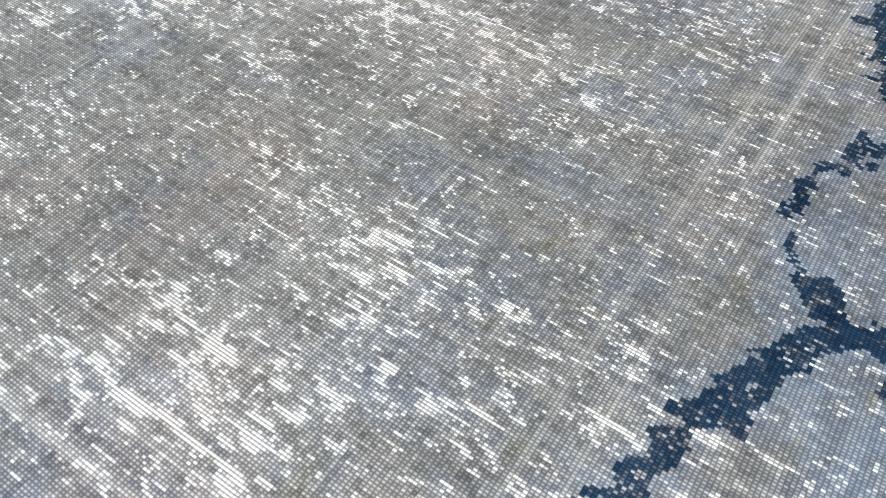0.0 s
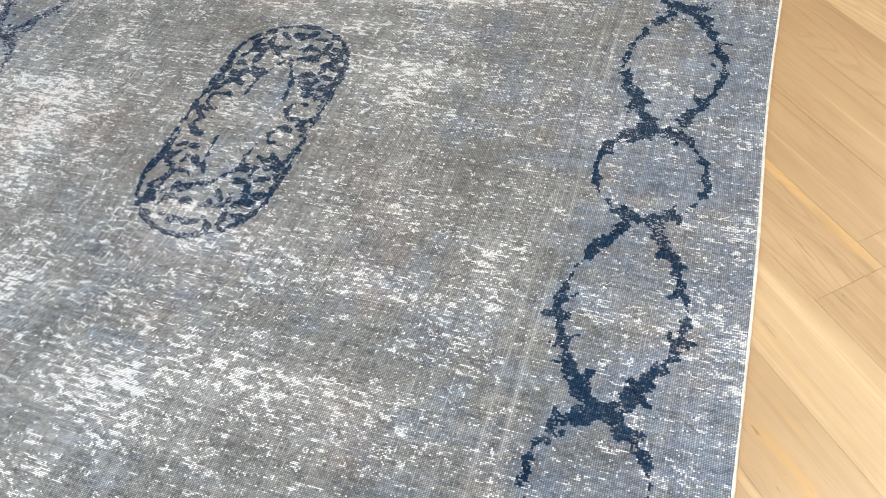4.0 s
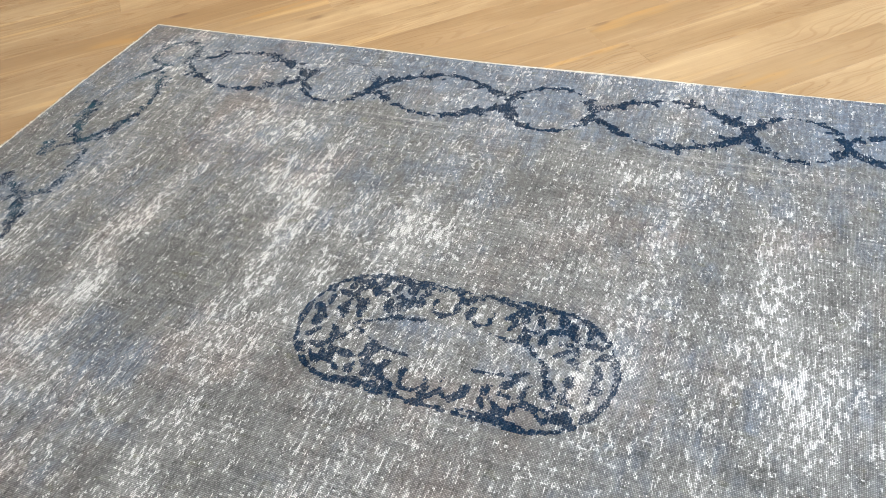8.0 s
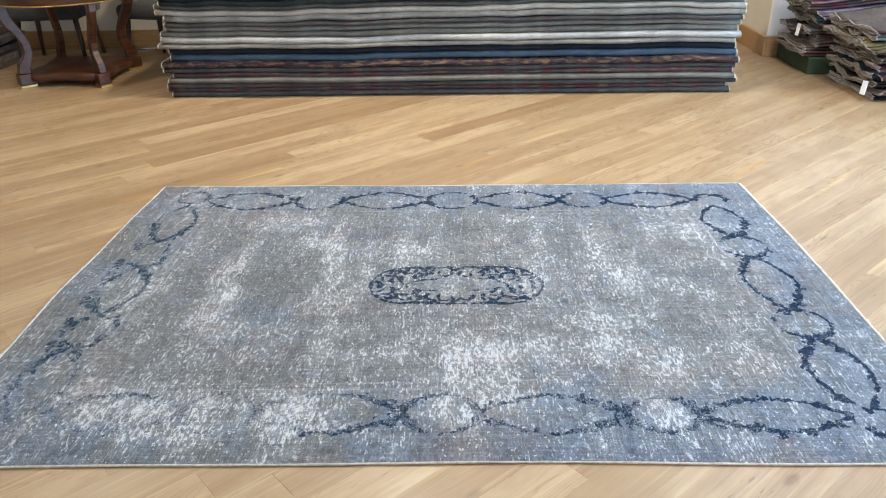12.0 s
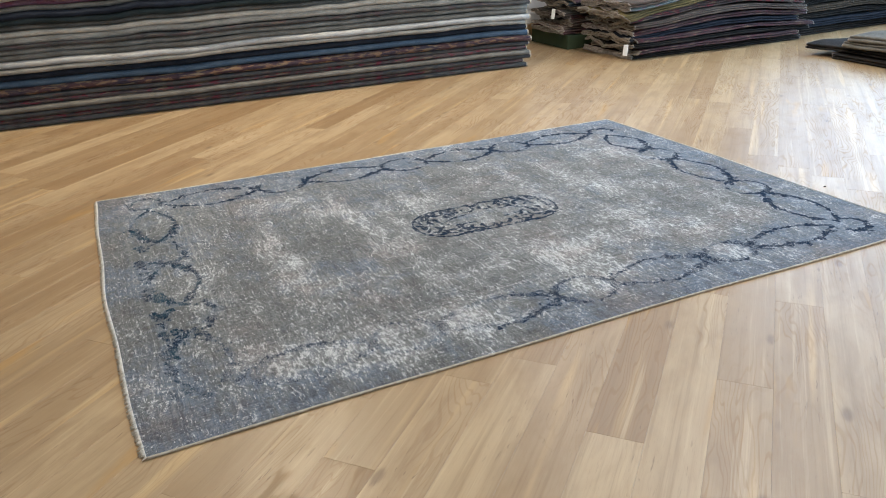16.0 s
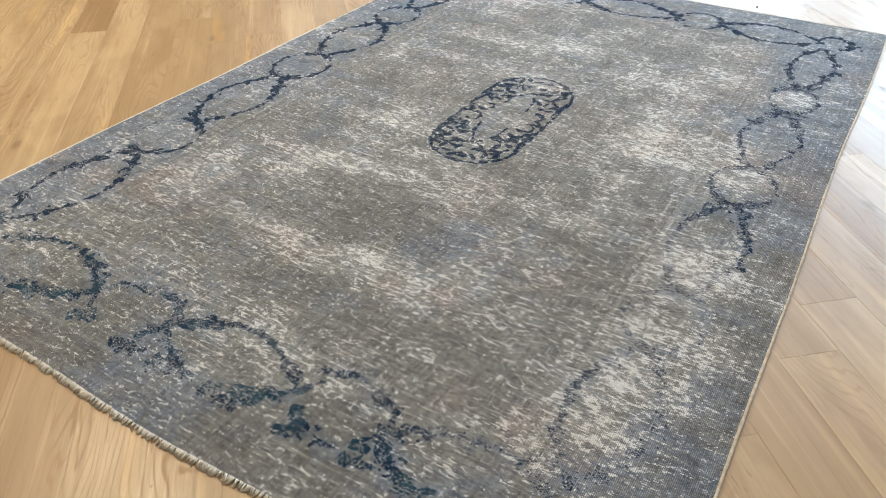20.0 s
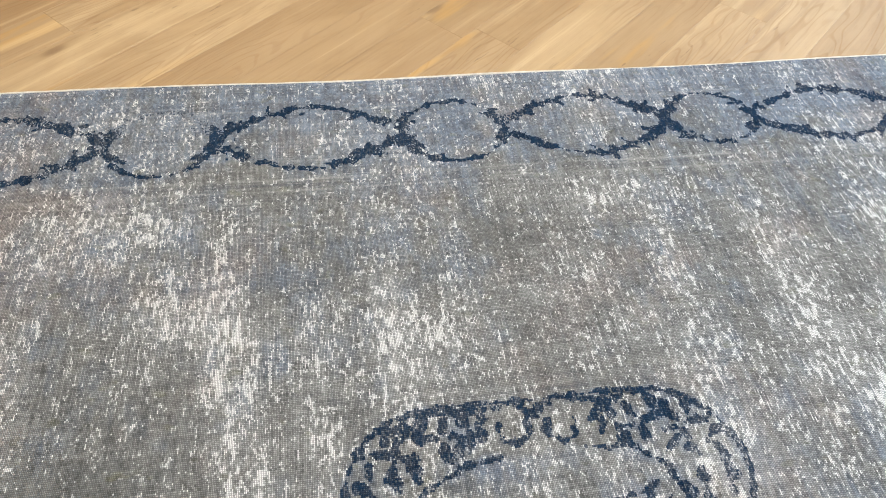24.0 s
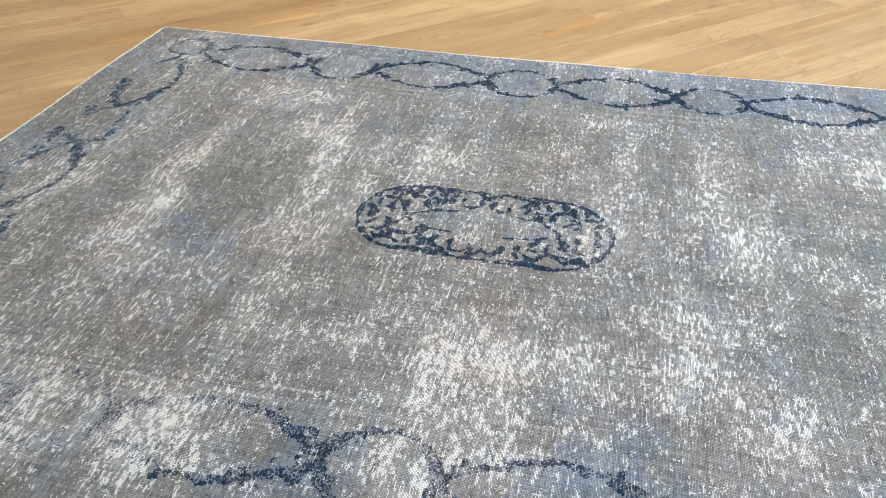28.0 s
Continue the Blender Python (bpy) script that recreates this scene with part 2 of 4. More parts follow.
def textile(name, a, b, c=None, pattern=0.0):
    """Rug back or pile seen from its edge; c and pattern add small figures."""
    g = Nodes(name, 0.95)
    co = g.coords()
    mot = g.noise(g.scaled(co, (7, 7, 16)), 1.0, 4, 0.65)
    fine = g.noise(g.scaled(co, (260, 260, 320)), 1.0, 2)
    col = g.mix(g.step(mot, 0.36, 0.66), a, b)
    if c:
        fig = g.step(g.noise(g.scaled(co, (13, 13, 50)), 1.0, 3, 0.6, 0.5), 0.52, 0.60)
        col = g.mix(g.math("MULTIPLY", fig, pattern), col, c)
        fig2 = g.step(g.noise(g.scaled(co, (8, 8, 70)), 1.0, 3, 0.65, 0.4), 0.55, 0.61)
        col = g.mix(g.math("MULTIPLY", fig2, pattern * 0.7), col, (0.34, 0.27, 0.17))
    fuzz = g.noise(g.scaled(co, (24, 24, 130)), 1.0, 5, 0.75)
    col = g.mix(g.step(fuzz, 0.54, 0.72, 0.0, 0.45), col, tuple(min(0.75, 1.9 * v + 0.02) for v in b))
    col = g.mix(g.step(fuzz, 0.46, 0.30, 0.0, 0.55), col, (0.018, 0.017, 0.017))
    col = g.mix(g.step(fine, 0.3, 0.75, 0.0, 0.35), col, tuple(min(0.75, 1.6 * v + 0.02) for v in b))
    col = g.mix(1.0, col, (0.63, 0.59, 0.535), "MULTIPLY")
    g.color(col)
    g.bsdf.inputs["Specular IOR Level"].default_value = 0.12
    g.bump(fine, 0.6, 0.003)
    return g.mat


M_RUG = rug_material()
M_OAK = oak_material()
M_FRINGE = plain("ecru_cotton", (0.46, 0.41, 0.33), (0.68, 0.63, 0.54), 60, 0.95, 0, 0.5)
M_CORD = plain("beige_binding", (0.36, 0.29, 0.20), (0.56, 0.49, 0.38), 70, 0.95, 0, 0.5)
M_DARK = plain("dark_underfloor", (0.02, 0.015, 0.01), (0.05, 0.035, 0.02), 6, 0.9)
M_WALL = plain("cream_plaster", (0.60, 0.53, 0.40), (0.66, 0.59, 0.46), 3, 0.9, 0, 0.08)
M_WHITE = plain("white_plaster", (0.56, 0.545, 0.53), (0.61, 0.595, 0.58), 3, 0.9, 0, 0.06)
M_CEIL = plain("ceiling_paint", (0.74, 0.72, 0.68), (0.80, 0.78, 0.75), 2, 0.95, 0, 0.05)
M_SKIRT = plain("oak_skirting", (0.29, 0.165, 0.062), (0.40, 0.240, 0.100), 5, 0.45, 0, 0.1, (1, 12, 12))
M_MAHOG = plain("mahogany", (0.034, 0.011, 0.004), (0.100, 0.034, 0.011), 7, 0.36, 0, 0.05, (1, 1, 6))
M_GOLD = plain("gilt_metal", (0.55, 0.38, 0.13), (0.70, 0.52, 0.22), 20, 0.35, 1.0)
M_GREYFAB = plain("grey_upholstery", (0.15, 0.145, 0.14), (0.20, 0.195, 0.19), 12, 0.95, 0, 0.4)
M_SEATFAB = plain("charcoal_upholstery", (0.045, 0.043, 0.042), (0.070, 0.067, 0.064), 14, 0.95, 0, 0.4)
M_DARKWOOD = plain("dark_beech", (0.045, 0.025, 0.015), (0.085, 0.048, 0.028), 9, 0.45)
M_GREENBOX = plain("green_card", (0.024, 0.042, 0.016), (0.038, 0.058, 0.024), 8, 0.8)
M_TAG = plain("white_label", (0.78, 0.78, 0.77), (0.84, 0.84, 0.82), 20, 0.6)
M_FRAME = plain("grey_window_frame", (0.20, 0.20, 0.20), (0.26, 0.26, 0.26), 8, 0.5)
M_BACKING = plain("rug_backing", (0.16, 0.13, 0.10), (0.27, 0.23, 0.18), 40, 0.95, 0, 0.5)
M_CORD_DARK = plain("taupe_backing", (0.20, 0.165, 0.145), (0.34, 0.29, 0.255), 40, 0.95, 0, 0.5)
M_GRIT = plain("dark_crumb", (0.02, 0.014, 0.01), (0.05, 0.03, 0.02), 90, 0.9)


def lamp_glow():
    g = Nodes("lamp_glass", 0.4)
    g.bsdf.inputs["Emission Color"].default_value = (1.0, 0.82, 0.6, 1)
    g.bsdf.inputs["Emission Strength"].default_value = 6.0
    return g.mat


M_LAMP = lamp_glow()


def glass_material():
    g = Nodes("window_glass", 0.02)
    g.bsdf.inputs["Transmission Weight"].default_value = 1.0
    return g.mat


M_GLASS = glass_material()


# ---- mesh helpers ----
def mesh_of(name, verts, faces, mat, smooth=True):
    me = bpy.data.meshes.new(name)
    me.from_pydata([tuple(v) for v in verts], [], faces)
    me.update()
    if mat:
        me.materials.append(mat)
    if smooth:
        me.polygons.foreach_set("use_smooth", [True] * len(me.polygons))
    return me


def hold(ob, parent):
    ob.parent = parent
    return ob


def part(name, bm, material, parent, label="", smooth=False):
    me = bpy.data.meshes.new(name)
    bm.to_mesh(me)
    bm.free()
    me.materials.append(material)
    if smooth:
        me.polygons.foreach_set("use_smooth", [True] * len(me.polygons))
    ob = new(name, me)
    ob.parent = parent
    if label:
        tagged(ob, label)
    return ob


def box_bm(lo, hi, bevel=0.0, segs=2):
    bm = bmesh.new()
    bmesh.ops.create_cube(bm, size=1)
    c = [(a + b) / 2 for a, b in zip(lo, hi)]
    s = [b - a for a, b in zip(lo, hi)]
    for v in bm.verts:
        v.co = Vector([v.co[k] * s[k] + c[k] for k in range(3)])
    if bevel:
        bmesh.ops.bevel(bm, geom=bm.edges[:], offset=bevel, segments=segs, affect="EDGES", profile=0.5)
    return bm


def lathe_bm(profile, n=40, centre=(0, 0)):
    """A turned solid from (radius, height) rows, closed at both ends."""
    bm = bmesh.new()
    rings = []
    for r, z in profile:
        rings.append([bm.verts.new((centre[0] + r * math.cos(2 * math.pi * k / n), centre[1] + r * math.sin(2 * math.pi * k / n), z)) for k in range(n)])
    for a, b in zip(rings, rings[1:]):
        for k in range(n):
            bm.faces.new((a[k], a[(k + 1) % n], b[(k + 1) % n], b[k]))
    bm.faces.new(rings[0][::-1])
    bm.faces.new(rings[-1])
    return bm


def sweep_bm(points, widths, n=4, depth=1.0, turn=0.0):
    """A tapering bar along points; widths gives its half size at each."""
    bm = bmesh.new()
    rings = []
    pts = [Vector(p) for p in points]
    for k, p in enumerate(pts):
        d = (pts[min(k + 1, len(pts) - 1)] - pts[max(k - 1, 0)]).normalized()
        side = Vector((math.cos(turn), math.sin(turn), 0))
        side = (side - side.dot(d) * d).normalized()
        up = d.cross(side)
        ring = []
        for j in range(n):
            a = 2 * math.pi * (j + 0.5) / n
            ring.append(bm.verts.new(p + widths[k] * (side * math.cos(a) + depth * up * math.sin(a)) * (1.41 if n == 4 else 1)))
        rings.append(ring)
    for a, b in zip(rings, rings[1:]):
        for j in range(n):
            bm.faces.new((a[j], a[(j + 1) % n], b[(j + 1) % n], b[j]))
    bm.faces.new(rings[0][::-1])
    bm.faces.new(rings[-1])
    bmesh.ops.recalc_face_normals(bm, faces=bm.faces[:])
    return bm


def structure(name, bm, mat, label, category="wall"):
    ob = part(name, bm, mat, None)
    return tagged(ob, label, category, kind="structure")


# ---- the shell of the room ----
FLOOR_Z = -0.006
X0, X1, Y0, Y1 = -6.2, 6.45, -6.8, 4.62
HIGH = 3.45
structure("wall_north", box_bm((X0, Y1, FLOOR_Z), (2.62, Y1 + 0.2, HIGH)), M_WALL, "cream plastered back wall of the rug shop")
structure("wall_projection", box_bm((2.62, 3.93, FLOOR_Z), (4.75, Y1 + 0.2, HIGH)), M_WHITE, "white plastered wall projection behind folded rugs")
structure("wall_return", box_bm((2.60, 3.92, FLOOR_Z), (2.622, Y1, HIGH)), M_WALL, "cream plastered return of the wall projection")
structure("wall_north_east", box_bm((4.75, Y1, FLOOR_Z), (X1 + 0.25, Y1 + 0.2, HIGH)), M_WALL, "cream plastered back wall in the window corner")
structure("wall_west", box_bm((X0 - 0.2, Y0, FLOOR_Z), (X0, Y1, HIGH)), M_WALL, "cream plastered side wall of the shop")
structure("ceiling", box_bm((X0 - 0.2, Y0 - 0.2, HIGH), (X1 + 0.25, Y1 + 0.2, HIGH + 0.2)), M_CEIL, "plain off-white painted shop ceiling", "ceiling")


def wall_with_openings(name, axis, pos, thick, lo, hi, openings, mat, label):
    """A wall along one axis, pierced by openings given as (from, to, sill, head)."""
    bm = bmesh.new()
    cuts = [(lo, lo, 0, 0)] + sorted(openings) + [(hi, hi, 0, 0)]

    def block(a, b, z0, z1):
        p, q = ((a, pos, z0), (b, pos + thick, z1)) if axis == "x" else ((pos, a, z0), (pos + thick, b, z1))
        piece = box_bm(p, q)
        me = bpy.data.meshes.new("piece")
        piece.to_mesh(me)
        piece.free()
        bm.from_mesh(me)
        bpy.data.meshes.remove(me)

    for (a0, a1, s, h), (b0, b1, s2, h2) in zip(cuts, cuts[1:]):
        if b0 - a1 > 0.01:
            block(a1, b0, FLOOR_Z, HIGH)
    for a, b, s, h in openings:
        if s > 0.02:
            block(a, b, FLOOR_Z, s)
        block(a, b, h, HIGH)
    return structure(name, bm, mat, label)


EAST_WINDOWS = [(-3.0, -0.8, 0.12, 3.25), (-0.4, 1.8, 0.12, 3.25), (2.2, 4.4, 0.12, 3.25)]
# opening in the unseen south wall, added for the fill lamp
SOUTH_FILL_OPENINGS = [(-0.7, 4.7, 0.30, 2.85)]
wall_with_openings("wall_east", "y", X1, 0.25, Y0, Y1, EAST_WINDOWS, M_WHITE, "white plastered wall with tall windows")
wall_with_openings("wall_south", "x", Y0 - 0.2, 0.2, X0 - 0.2, X1 + 0.25, SOUTH_FILL_OPENINGS, M_WHITE, "unseen white plastered south wall with a wide window added for fill")


def window(name, axis, pos, a, b, s, h, mullions):
    root = tagged(new(name), "tall window with a grey frame and clear panes", "window", kind="structure")
    mid = (a + b) / 2
    root.location = (pos, mid, s) if axis == "y" else (mid, pos, s)

    def bar(nm, u0, u1, z0, z1, mat, t=0.03):
        lo, hi = ((-t, u0, z0), (t, u1, z1)) if axis == "y" else ((u0, -t, z0), (u1, t, z1))
        return part(nm, box_bm(lo, hi, 0.004 if t > 0.01 else 0.0, 1), mat, root)

    w, hh = (b - a) / 2, h - s
    bar("window_frame", -w, -w + 0.06, 0, hh, M_FRAME)
    bar("window_frame", w - 0.06, w, 0, hh, M_FRAME)
    bar("window_frame", -w + 0.06, w - 0.06, 0, 0.06, M_FRAME)
    bar("window_frame", -w + 0.06, w - 0.06, hh - 0.06, hh, M_FRAME)
    for k in range(1, mullions):
        u = -w + 2 * w * k / mullions
        bar("mullion", u - 0.03, u + 0.03, 0.06, hh - 0.06, M_FRAME)
    for k in range(mullions):
        u0, u1 = -w + 2 * w * k / mullions + 0.06, -w + 2 * w * (k + 1) / mullions - 0.06
        pane = bar("pane", u0, u1, 0.06, hh - 0.06, M_GLASS, 0.004)
        pane.visible_shadow = False


for k, (a, b, s, h) in enumerate(EAST_WINDOWS):
    window("window_%d" % (k + 1), "y", X1 + 0.16, a, b, s, h, 2)
# window added in the unseen south wall, behind the fill lamp
window("window_4", "x", Y0 - 0.12, *SOUTH_FILL_OPENINGS[0], 4)

structure("ground", box_bm((-60, -60, -0.4), (60, 60, -0.25)), plain("street_paving", (0.16, 0.155, 0.15), (0.22, 0.215, 0.21), 1.5, 0.9), "grey street paving outside the shop", "ground")


def skirting(name, lo, hi):
    structure(name, box_bm(lo, hi, 0.006, 2), M_SKIRT, "varnished oak skirting board along the wall", "baseboard")


skirting("baseboard_1", (X0, Y1 - 0.022, FLOOR_Z), (2.578, Y1, 0.16))
skirting("baseboard_2", (2.578, 3.898, FLOOR_Z), (2.60, Y1 - 0.023, 0.16))
skirting("baseboard_3", (2.601, 3.898, FLOOR_Z), (4.75, 3.93, 0.16))


# unseen lamp body, added to go with each ceiling fill light
def ceiling_lamp():
    root = tagged(new("ceiling_lamp"), "added unseen round recessed ceiling lamp with a white rim", "lamp", "recessed ceiling lamps")
    part("rim", lathe_bm([(0.088, HIGH - 0.004), (0.110, HIGH - 0.004), (0.112, HIGH - 0.010), (0.090, HIGH - 0.012)], 28), M_WHITE, root)
    part("diffuser", lathe_bm([(0.084, HIGH - 0.002), (0.084, HIGH - 0.006)], 28), M_LAMP, root)
    return root


first_lamp = None
for xx, yy in LAMP_SPOTS:
    if first_lamp is None:
        first_lamp = ceiling_lamp()
        first_lamp.location = (xx, yy, 0)
    else:
        copy_thing(first_lamp, pose(xx, yy, 0))

# ---- the rug ----
# one mesh face for each knot: 2.6 mm apart along the rows, 3.4 mm from row to row
NX, NY = 1128, 608


def edge_north(x):
    return 0.950 - 0.012 * np.cos(x * 1.08) + 0.003 * np.sin(7 * x)


def edge_south(x):
    return -1.100 + 0.016 * x + 0.006 * np.cos(2.2 * x) + 0.003 * np.sin(5 * x)


def edge_west(y):
    return -1.462 + 0.038 * np.clip((-y - 0.15), 0, 2) ** 1.2 + 0.012 * np.clip(y, 0, 1) + 0.003 * np.sin(9 * y)


def edge_east(y):
    return 1.476 - 0.022 * np.clip(y, 0, 1) + 0.004 * np.sin(4 * y)


def rug_point(u, v):
    """The place on the rug for shares u (west to east) and v (south to north)."""
    y = -1.11 + 2.06 * v
    for _ in range(3):
        xw, xe = edge_west(y), edge_east(y)
        x = xw + (xe - xw) * u
        y = edge_south(x) + (edge_north(x) - edge_south(x)) * v
    return x, y


def soft_noise(x, y, scale, seed, scale_y=None):
    """Smooth value noise on arrays, -1 to 1; scale_y stretches it along y."""
    rng = np.random.RandomState(seed)
    table = rng.uniform(-1, 1, (256, 256))
    px_, py_ = x * scale + 0.37, y * (scale_y or scale) + 0.21
    i, j = np.floor(px_).astype(int), np.floor(py_).astype(int)
    fx, fy = px_ - i, py_ - j
    fx, fy = fx * fx * (3 - 2 * fx), fy * fy * (3 - 2 * fy)
    a, b = table[i % 256, j % 256], table[(i + 1) % 256, j % 256]
    c, d = table[i % 256, (j + 1) % 256], table[(i + 1) % 256, (j + 1) % 256]
    return (a * (1 - fx) + b * fx) * (1 - fy) + (c * (1 - fx) + d * fx) * fy


uu, vv = np.meshgrid(np.linspace(0, 1, NX), np.linspace(0, 1, NY))
GX, GY = rug_point(uu, vv)
# the middle of each knot
RX = (GX[:-1, :-1] + GX[1:, 1:]) / 2
RY = (GY[:-1, :-1] + GY[1:, 1:]) / 2
KY, KX = RX.shape
dye = np.full(RX.shape, -0.03)
rng = random.Random(11)


def spot(x, y, r):
    """Lay one round dab of dye into the field."""
    i = int((x + 1.46) / 2.93 * KX)
    j = int((y + 1.10) / 2.05 * KY)
    i0, i1, j0, j1 = max(i - 18, 0), min(i + 19, KX), max(j - 16, 0), min(j + 17, KY)
    if i0 >= i1 or j0 >= j1:
        return
    d = np.hypot(RX[j0:j1, i0:i1] - x, RY[j0:j1, i0:i1] - y)
    np.maximum(dye[j0:j1, i0:i1], r - d, out=dye[j0:j1, i0:i1])


def stroke(x0, y0, x1, y1, r0, r1):
    n = max(2, int(math.hypot(x1 - x0, y1 - y0) / 0.003))
    for k in range(n + 1):
        s = k / n
        spot(x0 + (x1 - x0) * s, y0 + (y1 - y0) * s, r0 + (r1 - r0) * s)


def vine(points, thick):
    """A line of dye along points: a thin stem where thick(s) is 0, a leafy toothed run where it is 1."""
    phase = rng.uniform(0, 50)
    run = 0.0
    for k in range(len(points) - 1):
        (xa, ya), (xb, yb) = points[k], points[k + 1]
        step_len = math.hypot(xb - xa, yb - ya) + 1e-9
        run += step_len
        full = thick(k / len(points))
        swell = 0.5 + 0.9 * noise.noise(Vector((run * 38 + phase, 0, 0)))
        nx_, ny_ = -(yb - ya) / step_len, (xb - xa) / step_len
        wob = (0.002 + 0.006 * full) * noise.noise(Vector((run * 26 + phase, 9, 0)))
        spot(xa + nx_ * wob, ya + ny_ * wob, 0.0052 + full * (0.0024 + 0.0090 * max(0.0, swell)))
        if rng.random() < full * step_len / 0.014:
            side = rng.choice((-1, 1))
            lean = rng.uniform(-1.2, 1.2)
            ln = rng.uniform(0.012, 0.030)
            dx, dy = side * nx_ + lean * ny_, side * ny_ - lean * nx_
            stroke(xa, ya, xa + dx * ln, ya + dy * ln, 0.0075, 0.0020)


def bell(s, at, wide):
    return math.exp(-(((s - at) / wide) ** 2))


OVAL, ROUND = (1.7, 0.85), (2.1, 0.55)


def lozenge(axis, centre, a, b, half, power):
    """One oval or roundel of the border chain between a and b along an axis."""
    n = int(abs(b - a) / 0.003) + 30
    for side in (-1, 1):
        if power is OVAL:
            at = rng.choice((0.24, 0.30, 0.70, 0.76))

            def thick(s, at=at):
                return min(1.0, bell(s, at, 0.20) + 0.75 * bell(s, 1 - at, 0.07) + 0.8 * bell(s, 0, 0.05) + 0.8 * bell(s, 1, 0.05))
        else:
            at = rng.choice((0.06, 0.94))

            def thick(s, at=at):
                return min(1.0, bell(s, at, 0.20) + 0.8 * bell(s, 1 - at, 0.11))
        pts = []
        for k in range(n + 1):
            s = -math.cos(math.pi * k / n)
            along = (a + b) / 2 + s * (b - a) / 2
            off = centre + side * half * (1 - abs(s) ** power[0]) ** power[1]
            pts.append((along, off) if axis == "x" else (off, along))
        vine(pts, thick)


def crossing(axis, x, y, size=0.046):
    """Where two links meet: the stems cross and run out into curled leaves."""
    for sa in (-1, 1):
        for sb in (-1, 1):
            reach = size * rng.uniform(0.75, 1.2)
            u, v = sa * reach * 0.62, sb * reach
            dx, dy = (u, v) if axis == "x" else (v, u)
            stroke(x, y, x + dx, y + dy, 0.0075, 0.0062)
            cu, cv = sa * rng.uniform(0.012, 0.024), sb * rng.uniform(-0.004, 0.012)
            ex, ey = (cu, cv) if axis == "x" else (cv, cu)
            stroke(x + dx, y + dy, x + dx + ex, y + dy + ey, 0.0062, 0.0020)
            if rng.random() < 0.6:
                stroke(x + dx * 0.6, y + dy * 0.6, x + dx * 0.6 - ex * 0.8, y + dy * 0.6 + ey, 0.006, 0.002)


def chain(axis, centre, nodes, half, bend=0.0):
    """nodes alternate: oval, roundel, oval ... from the first to the last."""
    for k, (a, b) in enumerate(zip(nodes, nodes[1:])):
        c = centre + bend * (a + b) / 2
        lozenge(axis, c, a, b, half * (0.86 if axis == "x" and a > 0.5 else 1.0), OVAL if k % 2 == 0 else ROUND)
        if k:
            crossing(axis, *((a, c) if axis == "x" else (c, a)))


chain("x", 0.740, [-1.165, -0.735, -0.505, -0.090, 0.146, 0.540, 0.760, 1.175], 0.103, -0.004)
chain("x", -0.887, [-1.150, -0.745, -0.520, -0.085, 0.138, 0.561, 0.772, 1.195], 0.088)
chain("y", 1.250, [0.655, 0.322, 0.122, -0.294, -0.480, -0.865], 0.092, -0.01)
chain("y", -1.238, [0.690, 0.285], 0.090, -0.01)
# further down the west side only the inner bows of the roundels and the leaves at their ends are left
for ya, yb, rise in ((0.225, 0.040, 0.078), (-0.335, -0.545, 0.104)):
    vine([(-1.236 + rise * math.sin(math.pi * (0.16 + 0.78 * k / 60)) ** 0.6, ya + (yb - ya) * k / 60) for k in range(61)],
         lambda s: 0.45 + 0.55 * bell(s, 0.55, 0.3))
vine([(-1.276 - 0.030 * math.sin(math.pi * k / 50), -0.360 - 0.175 * k / 50) for k in range(51)], lambda s: 0.9 * bell(s, 0.1, 0.2) + 0.8 * bell(s, 1, 0.15))
for a, b in ((0.045, -0.325), (-0.535, -0.930)):
    lozenge("y", -1.236, a, b, 0.090, OVAL)
for yb in (0.285, 0.045, -0.325, -0.535):
    crossing("y", -1.236, yb)


def corner_ring(x, y, r, a0, a1):
    """The small roundel that turns the chain round a corner of the border."""
    n = 40
    vine([(x + r * math.cos(radians(a0 + (a1 - a0) * k / n)), y + r * 0.95 * math.sin(radians(a0 + (a1 - a0) * k / n))) for k in range(n + 1)],
         lambda s: 0.35 + 0.65 * bell(s, 0.3, 0.2))


corner_ring(-1.245, 0.785, 0.072, -40, 300)
corner_ring(1.255, 0.735, 0.070, -30, 190)
corner_ring(1.275, -0.920, 0.066, -160, 90)
# broad leaves on the outer side of the west chain
for y0, y1 in ((0.262, 0.215), (0.112, 0.035), (-0.010, -0.075), (-0.160, -0.255), (-0.362, -0.420), (-0.510, -0.560), (-0.640, -0.690), (-0.740, -0.780), (-0.870, -0.900), (0.430, 0.395)):
    xa = -1.326 + rng.uniform(-0.012, 0.012)
    stroke(xa, y0, xa + rng.uniform(0.0, 0.035), y1, 0.0130, 0.0080)
    for _ in range(6):
        ym = rng.uniform(min(y0, y1), max(y0, y1))
        stroke(xa, ym, xa + rng.uniform(-0.022, 0.034), ym + rng.uniform(-0.016, 0.016), 0.009, 0.003)

# the medallion: an outline, a plain cartouche, leaves and flowers between
MX, MY, MA, MB = 0.056, -0.106, 0.328, 0.145
ring = []
lane = MA - MB
around = 4 * lane + 2 * math.pi * MB
for k in range(600):
    d = around * k / 600
    if d < 2 * lane:
        ring.append((MX - lane + d, MY + MB))
    elif d < 2 * lane + math.pi * MB:
        a = (d - 2 * lane) / MB
        ring.append((MX + lane + MB * math.sin(a), MY + MB * math.cos(a)))
    elif d < 4 * lane + math.pi * MB:
        ring.append((MX + lane - (d - 2 * lane - math.pi * MB), MY - MB))
    else:
        a = (d - 4 * lane - math.pi * MB) / MB
        ring.append((MX - lane - MB * math.sin(a), MY - MB * math.cos(a)))
